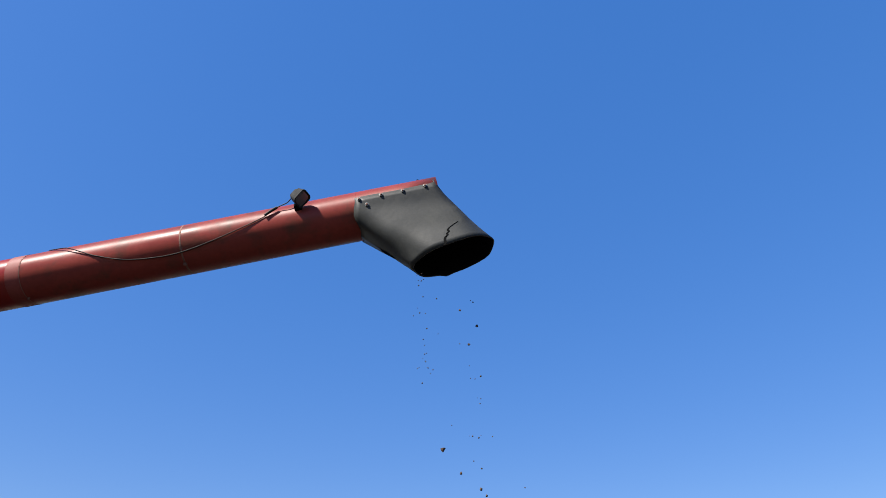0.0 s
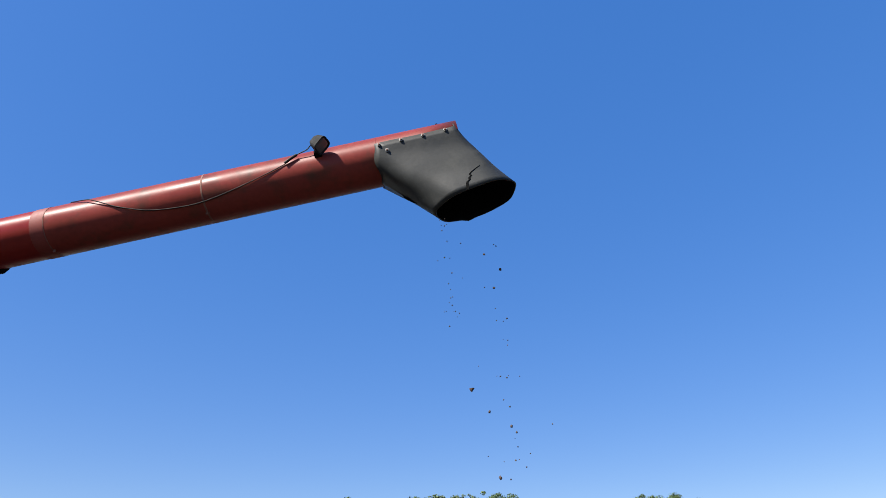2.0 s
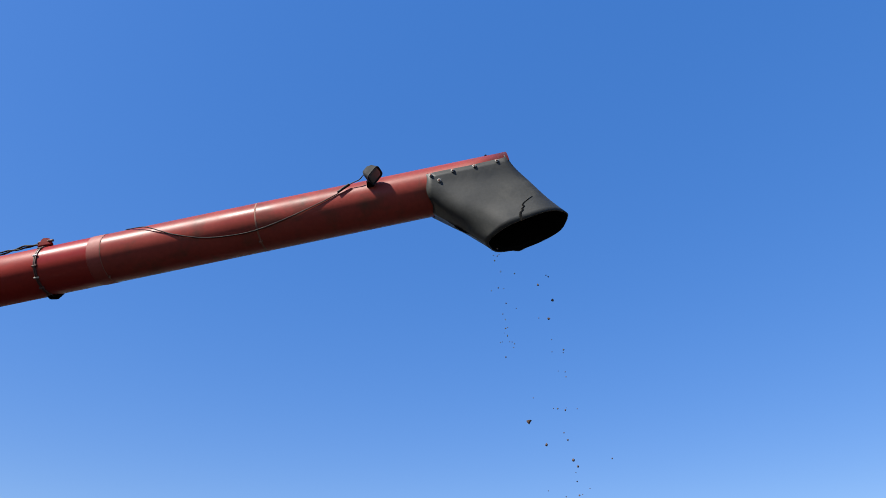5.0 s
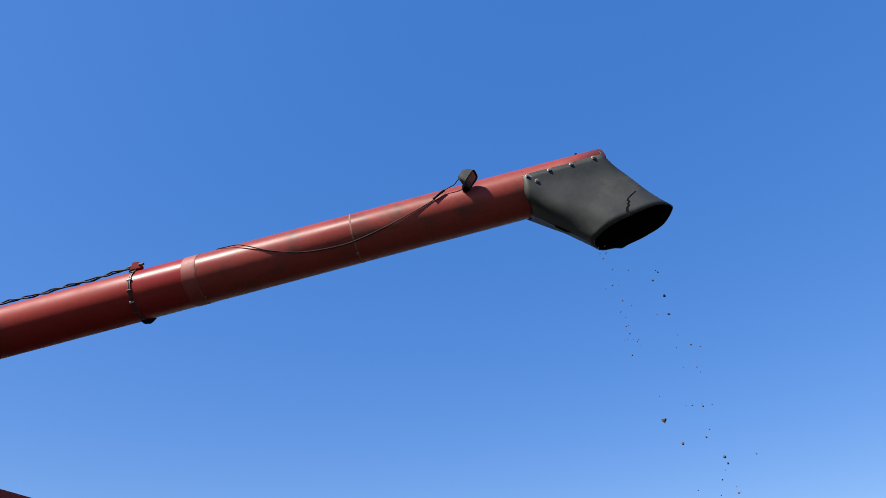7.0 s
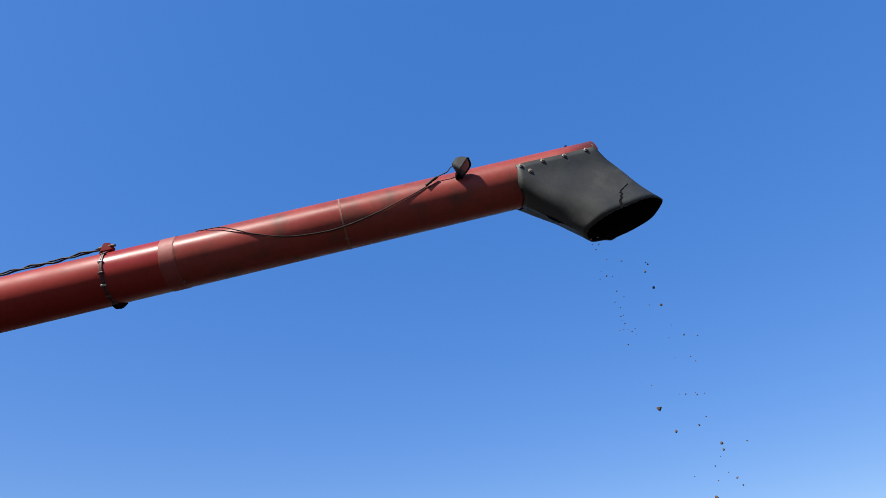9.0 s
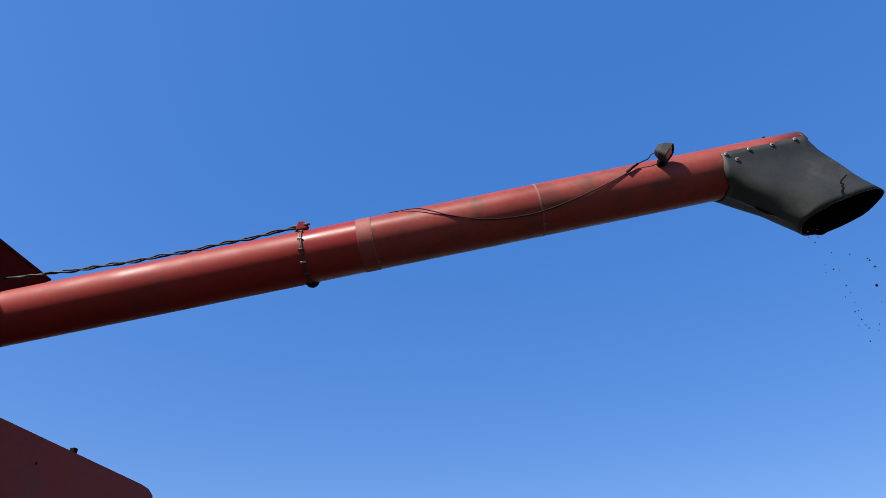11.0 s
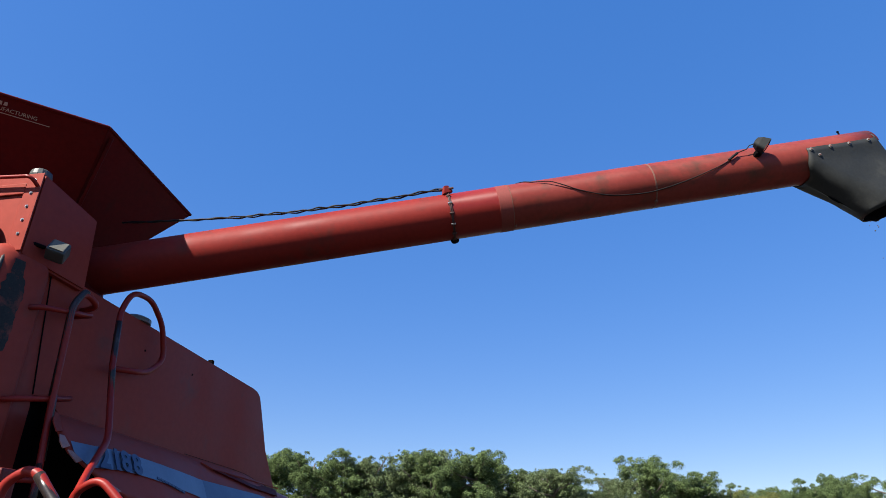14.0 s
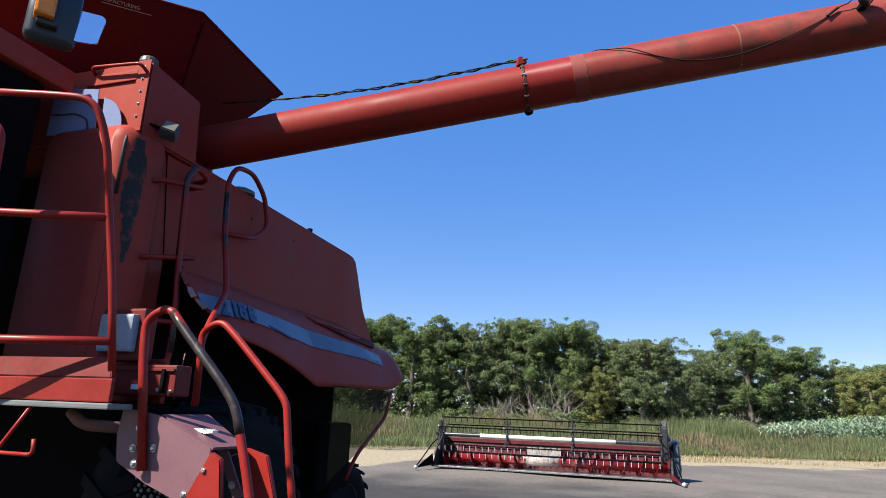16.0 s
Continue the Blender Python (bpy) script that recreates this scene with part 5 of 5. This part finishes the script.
def make_trailer():
    """The red trailer whose front corner shows at the yard's edge."""
    m = Matrix.Translation((5.5, -5.99, 0)) @ Matrix.Rotation(radians(-26), 4, "Z")
    top = thing("farm_trailer", "red farm trailer with grey corner post and red lamp", "trailer", m)
    part("front_board", slab([(0, 0, 0.62), (0, -1.9, 0.62), (0, -1.9, 1.28), (0, 0, 1.28)], 0.05, 0.008), trailer_red, top)
    part("side_board", slab([(0, 0, 0.62), (3.6, 0, 0.62), (3.6, 0, 1.30), (0, 0, 1.30)], 0.05, 0.008), trailer_red, top)
    part("side_board", slab([(0, -1.9, 0.62), (3.6, -1.9, 0.62), (3.6, -1.9, 1.30), (0, -1.9, 1.30)], 0.05, 0.008), trailer_red, top)
    part("tail_board", slab([(3.6, 0, 0.62), (3.6, -1.9, 0.62), (3.6, -1.9, 1.30), (3.6, 0, 1.30)], 0.05, 0.008), trailer_red, top)
    part("floor", box((0, -1.9, 0.58), (3.6, 0, 0.64)), iron, top)
    part("corner_fender", slab([(-0.06, 0.05, 0.55), (-0.06, -0.16, 0.55), (-0.02, -0.13, 1.40), (-0.02, 0.05, 1.42)], 0.06, 0.015), trailer_red, top)
    part("corner_post", slab([(-0.07, -0.17, 0.60), (-0.07, -0.32, 0.60), (-0.03, -0.20, 1.39), (-0.03, -0.12, 1.39)], 0.05, 0.01), plastic_grey, top, "grey corner post")
    part("marker_lamp", lathe([(0, 0.04), (0.025, 0.042), (0.04, 0.03), (0.044, 0.015)], 14, Matrix.Translation((-0.03, -0.07, 1.395)) @ Matrix.Rotation(radians(-90), 4, "Y")), red_lens, top, "red round marker lamp")
    for x in (0.8, 2.8):
        for y in (-0.05, -1.85):
            make_wheel(top, (x, y, 0.38), 0.38, 0.24)


make_trailer()


# ---- trees, weeds, maize ----
def leaf_mesh(rng, blobs, count, size):
    """Leaves on the shells of many overlapping clumps."""
    verts, faces = [], []
    weights = [b[3] ** 2 for b in blobs]
    for _ in range(count):
        x, y, z, r = rng.choices(blobs, weights)[0]
        d = Vector((rng.gauss(0, 1), rng.gauss(0, 1), rng.gauss(0, 1))).normalized()
        if d.z < -0.2 and rng.random() < 0.65:
            d.z = -d.z
        p = Vector((x, y, z)) + Vector((d.x, d.y, d.z * 0.8)) * r * (rng.uniform(0.5, 1.1) + abs(rng.gauss(0, 0.14)))
        nrm = (d + Vector((rng.gauss(0, 0.6), rng.gauss(0, 0.6), rng.gauss(0.25, 0.6)))).normalized()
        u = nrm.orthogonal().normalized()
        u.rotate(Matrix.Rotation(rng.uniform(0, 6.28), 3, nrm))
        v, s = nrm.cross(u), size * rng.uniform(0.6, 1.35)
        k = len(verts)
        verts += [p - u * s, p - v * s * 0.55 + nrm * s * 0.12, p + u * s, p + v * s * 0.55 + nrm * s * 0.12]
        faces.append((k, k + 1, k + 2, k + 3))
    me = bpy.data.meshes.new("crown")
    me.from_pydata(verts, [], faces)
    return me


def make_tree(name, seed, height, spread, leaf, label, place, count=7000, size=0.13, trunk_h=0.09):
    rng = random.Random(seed)
    top = thing(name, label, "tree", Matrix.Translation(place), group="trees along the field")
    lean = Vector((rng.uniform(-0.6, 0.6), rng.uniform(-0.6, 0.6), 0))
    tp = [Vector((0, 0, -0.1)), lean * 0.3 + Vector((0, 0, height * 0.25)), lean + Vector((0, 0, height * 0.6)), lean * 1.4 + Vector((0, 0, height * 0.88))]
    bm = pipe(rounded(tp, 0.5), [0.26 - 0.21 * i / 15 for i in range(len(rounded(tp, 0.5)))], 9)
    blobs = []
    for k in range(20):
        t = trunk_h + (0.92 - trunk_h) * rng.random()
        base = lean * t * 1.3 + Vector((0, 0, height * t * 0.9))
        a, out = rng.uniform(0, 6.28), spread * (0.35 + 0.65 * math.sin(math.pi * min(1, (1.15 - t)))) * rng.uniform(0.45, 1.0)
        tip = base + Vector((math.cos(a) * out, math.sin(a) * out, height * rng.uniform(0.05, 0.17)))
        mid = base.lerp(tip, 0.5) + Vector((0, 0, -0.15))
        bm = pipe([base, mid, tip], [0.08, 0.05, 0.018], 6, bm)
        for _ in range(15):
            q = base.lerp(tip, rng.uniform(0.40, 1.15)) + Vector((rng.gauss(0, 0.42), rng.gauss(0, 0.42), rng.gauss(0.1, 0.36)))
            r = rng.uniform(0.10, 0.36) * spread / 2.6
            if q.z + r * 0.8 < height * 1.02:
                blobs.append((q.x, q.y, q.z, r))
    for _ in range(24):
        q = lean * 1.2 + Vector((rng.gauss(0, spread * 0.28), rng.gauss(0, spread * 0.28), height * rng.uniform(0.72, 0.93)))
        blobs.append((q.x, q.y, q.z, rng.uniform(0.16, 0.42) * spread / 2.6))
    part("trunk", bm, bark, top, smooth=True)
    me = leaf_mesh(rng, blobs, int(count * 5.5), size * 0.40)
    me.materials.append(leaf)
    ob = new("crown", me)
    ob.parent = top
    return top


def make_treeline():
    rng = random.Random(11)
    kinds = [
        make_tree("tree", 1, 9.3, 2.9, leaf_green, "tall green cottonwood tree at the field edge", (45.5, 5.1, 0), 11000),
        make_tree("tree", 2, 9.0, 3.2, leaf_green, "tall green cottonwood tree at the field edge", (45, 1.7, 0), 12000),
        make_tree("tree", 3, 8.5, 3.0, leaf_green, "broad green tree at the field edge", (47, -10.0, 0), 11000),
        make_tree("tree", 4, 7.3, 2.5, leaf_olive, "olive-green tree with sparse crown at the field edge", (44, -2.6, 0), 6500),
        make_tree("tree", 5, 5.9, 2.3, leaf_yellow, "small yellowing tree at the field edge", (49, -18.4, 0), 6000),
    ]
    rows = [(1, 45, 17.4, 8.6, 20), (0, 44.5, 14.6, 8.2, 80), (2, 45, 12.2, 8.0, 140), (3, 44.5, 9.4, 7.7, 200), (3, 46, 7.2, 8.3, 30), (2, 46, 3.4, 7.3, 250),
            (0, 47, -0.6, 6.6, 100), (3, 45.5, -5.6, 5.0, 310), (2, 46.5, -11.4, 6.3, 60), (3, 45, -7.4, 5.8, 100), (0, 46, -12.6, 6.0, 200), (2, 45.5, -16.4, 4.9, 50),
            (3, 46, -15.2, 4.7, 150), (2, 47, -18.3, 4.6, 270), (2, 45, -19.8, 4.9, 90), (1, 47, -22.0, 5.5, 180), (2, 46, -25.0, 5.3, 20), (3, 46, -28.0, 5.4, 70),
            (2, 45, -31.5, 6.3, 120), (1, 46, 20.6, 8.8, 200), (2, 45, 23.5, 6.5, 220), (0, 52, -20.5, 5.0, 20), (2, 51, -3.6, 7.0, 20), (1, 52, 10.0, 8.0, 300), (3, 46.5, -0.4, 6.6, 10), (2, 47.5, 3.0, 6.2, 210), (4, 44, 0.4, 4.2, 120)]
    rows += [((k * 3) % 4, 50 + (k % 3), -34 + 3.1 * k, 5.2 + 1.1 * math.sin(k * 2.1) + (1.5 if k > 11 else -0.9 if k < 7 else 0), 47 * k) for k in range(20)]
    tall = (9.3, 9.0, 8.5, 7.3, 5.9)
    for k, x, y, h, turn in rows:
        h += 0.9 if y > -1 else 0.95
        far = 1 + 0.0125 * max(0.0, -5 - y)
        copy_scaled(kinds[k], (x * far, -3 + (y + 3) * far, 0), turn, far * h / tall[k], rng.uniform(0.9, 1.12))
    # low bushes under the trees
    for seed, leaf, label in ((21, leaf_green, "low green bush under the trees"), (22, leaf_yellow, "low yellow-green bush under the trees"), (23, leaf_olive, "olive bush under the trees")):
        first = None
        for k in range(15):
            r2 = random.Random(seed * 100 + k)
            y = -35 + 4.2 * k + r2.uniform(-2.5, 2.5)
            if first is None:
                first = make_bush(seed, leaf, label, (43, y, 0))
            else:
                copy_scaled(first, (r2.uniform(42.5, 46) + SLANT * max(0.0, -5 - y), y, 0), r2.uniform(0, 360), r2.uniform(0.55, 1.05), r2.uniform(0.9, 1.3))


def copy_scaled(ob, place, turn, high, wide):
    c = copy_thing(ob, pose(*place, 0, 0, turn))
    c.scale = (high * wide, high * wide, high)
    return c


def make_bush(seed, leaf, label, place):
    rng = random.Random(seed)
    top = thing("bush", label, "bush", Matrix.Translation(place), group="bushes under the trees")
    bm, blobs = None, []
    for k in range(9):
        a, out, h = rng.uniform(0, 6.28), rng.uniform(0.2, 1.3), rng.uniform(0.8, 2.3)
        tip = Vector((math.cos(a) * out, math.sin(a) * out, h))
        bm = pipe([(0, 0, 0), tip * 0.5 + Vector((0, 0, 0.2)), tip], [0.04, 0.03, 0.012], 5, bm)
        blobs += [(tip.x + rng.gauss(0, 0.3), tip.y + rng.gauss(0, 0.3), tip.z * rng.uniform(0.45, 1), rng.uniform(0.3, 0.6)) for _ in range(3)]
    part("stems", bm, bark, top)
    me = leaf_mesh(rng, blobs, 5000, 0.075)
    me.materials.append(leaf)
    new("leaves", me).parent = top
    return top


def blades(name, label, mat, count, area, height, width, seed, clump=0.0, category="grass"):
    rng = random.Random(seed)
    verts, faces = [], []
    for _ in range(count):
        x, y = rng.uniform(area[0], area[1]), rng.uniform(area[2], area[3])
        x += SLANT * max(0.0, -5 - y)
        n = noise.noise(Vector((x * 0.33, y * 0.33, seed)))
        if clump and n < rng.uniform(-0.5, 0.3) * clump:
            continue
        h = height * rng.uniform(0.5, 1.15) * (1 + 0.5 * n)
        a, b = rng.uniform(0, 6.28), rng.uniform(0.1, 0.55) * h
        dx, dy = math.cos(a), math.sin(a)
        k = len(verts)
        w = width * rng.uniform(0.6, 1.3)
        verts += [(x - dy * w, y + dx * w, -0.02), (x + dy * w, y - dx * w, -0.02), (x + dx * b * 0.35 + dy * w * 0.8, y + dy * b * 0.35 - dx * w * 0.8, h * 0.62), (x + dx * b * 0.35 - dy * w * 0.8, y + dy * b * 0.35 + dx * w * 0.8, h * 0.62), (x + dx * b, y + dy * b, h)]
        faces += [(k, k + 1, k + 2, k + 3), (k + 3, k + 2, k + 4)]
    me = bpy.data.meshes.new(name)
    me.from_pydata(verts, [], faces)
    me.materials.append(mat)
    tagged(new(name, me), label, category, kind="stuff")


def make_maize():
    rng = random.Random(8)
    verts, faces = [], []
    for i in range(26):
        for j in range(120):
            y = -8.6 - 0.24 * j + rng.gauss(0, 0.06)
            x = 36.5 + 0.45 * i + SLANT * (-5 - y) + rng.gauss(0, 0.08)
            if j < 3 + 0.5 * i + 5 * noise.noise(Vector((i * 0.3, 0, 5))):
                continue
            h = rng.uniform(0.86, 1.1) * min(3.2, 1.6 + 0.13 * (-9 - y))
            for k in range(8):
                a, z0 = rng.uniform(0, 6.28), h * (0.15 + 0.09 * k)
                dx, dy, ln, w = math.cos(a), math.sin(a), rng.uniform(0.35, 0.6), 0.045
                n = len(verts)
                for t, zz, ww in ((0, 0, 0.6), (0.35, 0.30, 1.0), (0.75, 0.36, 0.8), (1.0, 0.18, 0.1)):
                    px, py, pz = x + dx * ln * t, y + dy * ln * t, z0 + zz * ln + 0.1
                    verts += [(px - dy * w * ww, py + dx * w * ww, pz), (px + dy * w * ww, py - dx * w * ww, pz)]
                for t in range(3):
                    faces.append((n + 2 * t, n + 2 * t + 1, n + 2 * t + 3, n + 2 * t + 2))
    me = bpy.data.meshes.new("maize_field")
    me.from_pydata(verts, [], faces)
    me.materials.append(corn_mat)
    tagged(new("maize_field", me), "blue-green standing maize in a field", "crop", kind="stuff")


def make_weeds():
    """Tall weeds in front of the trees: thin stems in clumps, higher towards the trees, with dry ones among them."""
    rng = random.Random(31)
    for mat, count, seed, label in ((weed_mat, 90000, 1, "tall olive-green weeds between yard and trees"), (dry_weed, 26000, 2, "dry brownish weeds among the green ones")):
        verts, faces = [], []
        for _ in range(count):
            y, deep = rng.uniform(-34, 26), rng.random() ** 1.2
            reach = 8.0 * min(1.0, max(0.0, (y - 4.2) / 3.5))
            x = 31.2 - reach + (10.5 + reach) * deep + SLANT * max(0.0, -5 - y) + rng.gauss(0, 0.25)
            big, small = noise.noise(Vector((x * 0.16, y * 0.20, seed))), noise.noise(Vector((x * 0.6, y * 0.6, seed + 7)))
            if seed == 2 and big + 0.5 * small < rng.uniform(-0.2, 0.4):
                continue
            h = (0.30 + 1.05 * deep ** 0.7) * (1 + 0.75 * big + 0.55 * small) * rng.uniform(0.75, 1.1)
            for _ in range(2):
                a, lean = rng.uniform(0, 6.28), rng.uniform(0.08, 0.34) * h
                dx, dy, w, z0 = math.cos(a), math.sin(a), rng.uniform(0.008, 0.018), rng.uniform(0, 0.45) * h
                k = len(verts)
                verts += [(x, y, z0 * 0.6), (x + dx * lean * 0.5 - dy * w, y + dy * lean * 0.5 + dx * w, z0 + (h - z0) * 0.55), (x + dx * lean, y + dy * lean, h), (x + dx * lean * 0.5 + dy * w, y + dy * lean * 0.5 - dx * w, z0 + (h - z0) * 0.55)]
                faces.append((k, k + 1, k + 2, k + 3))
        me = bpy.data.meshes.new("tall_weeds")
        me.from_pydata(verts, [], faces)
        me.materials.append(mat)
        tagged(new("tall_weeds", me), label, "weeds", kind="stuff")
    for mat, count, leaves in ((weed_mat, 520, 60000), (leaf_olive, 140, 15000)):
        blobs = []
        for _ in range(count):
            y, deep = rng.uniform(-30, 22), rng.random()
            x = 32.5 + 9.5 * deep + SLANT * max(0.0, -5 - y)
            h = (0.22 + 0.42 * deep) * rng.uniform(0.6, 1.5)
            blobs += [(x + rng.gauss(0, 0.3), y + rng.gauss(0, 0.6), h * rng.uniform(0.5, 1.3), h * 0.75) for _ in range(3)]
        me = leaf_mesh(rng, blobs, leaves, 0.040)
        me.name = "bushy_weeds"
        me.materials.append(mat)
        tagged(new("bushy_weeds", me), "low bushy green weeds between yard and trees", "weeds", kind="stuff")


def make_thicket():
    """Dense undergrowth behind the trees, closing the view to the fields."""
    rng = random.Random(77)
    blobs = [(rng.uniform(48, 56), rng.uniform(-60, 45), rng.uniform(0.1, 3.9), rng.uniform(0.5, 1.1)) for _ in range(900)]
    for _ in range(900):                         # and low growth round the trunks
        y = rng.uniform(-45, 35)
        blobs.append((rng.uniform(44, 47) + SLANT * max(0.0, -5 - y), y, rng.uniform(0.2, 2.2) * rng.uniform(0.5, 1), rng.uniform(0.3, 0.8)))
    me = leaf_mesh(rng, blobs, 190000, 0.10)
    me.name = "thicket"
    me.materials.append(leaf_green)
    tagged(new("thicket", me), "dense dark green undergrowth behind the trees", "undergrowth", kind="stuff")


make_treeline()
make_thicket()
make_weeds()
make_maize()
blades("dry_grass", "pale dry grass along the yard edge", straw_mat, 34000, (26.5, 32.6, -34, 26), 0.12, 0.010, 5, 0.8)


def make_dead_bush(seed, place, h):
    """A leafless bush: stems that fork again and again."""
    rng = random.Random(seed)
    top = thing("dead_bush", "grey leafless dead bush among green trees", "bush", Matrix.Translation(place), group="dead bushes")
    bm = None
    tips = [(Vector((rng.gauss(0, 0.2), rng.gauss(0, 0.3), 0)), Vector((rng.gauss(0, 0.35), rng.gauss(0, 0.45), 1)).normalized(), h * 0.34, 0.03) for _ in range(9)]
    for level in range(4):
        nxt = []
        for p, d, ln, r in tips:
            q = p + d * ln * rng.uniform(0.8, 1.2)
            bm = pipe([p, p.lerp(q, 0.5) + Vector((rng.gauss(0, 0.03), rng.gauss(0, 0.03), 0)), q], [r, r * 0.8, r * 0.6], 4, bm, False)
            for _ in range(2 if level < 3 else 0):
                nxt.append((q, (d + Vector((rng.gauss(0, 0.4), rng.gauss(0, 0.5), rng.gauss(0, 0.3)))).normalized(), ln * 0.78, r * 0.62))
        tips = nxt
    part("branch_work", bm, twig_mat, top)


for k, (y, h) in enumerate(((4.4, 4.2), (3.1, 4.8), (1.6, 3.6), (7.0, 3.0), (-5.0, 5.6), (-9.0, 2.8))):
    make_dead_bush(60 + k, (43.2 if h < 5 else 45.0, y, 0), h)
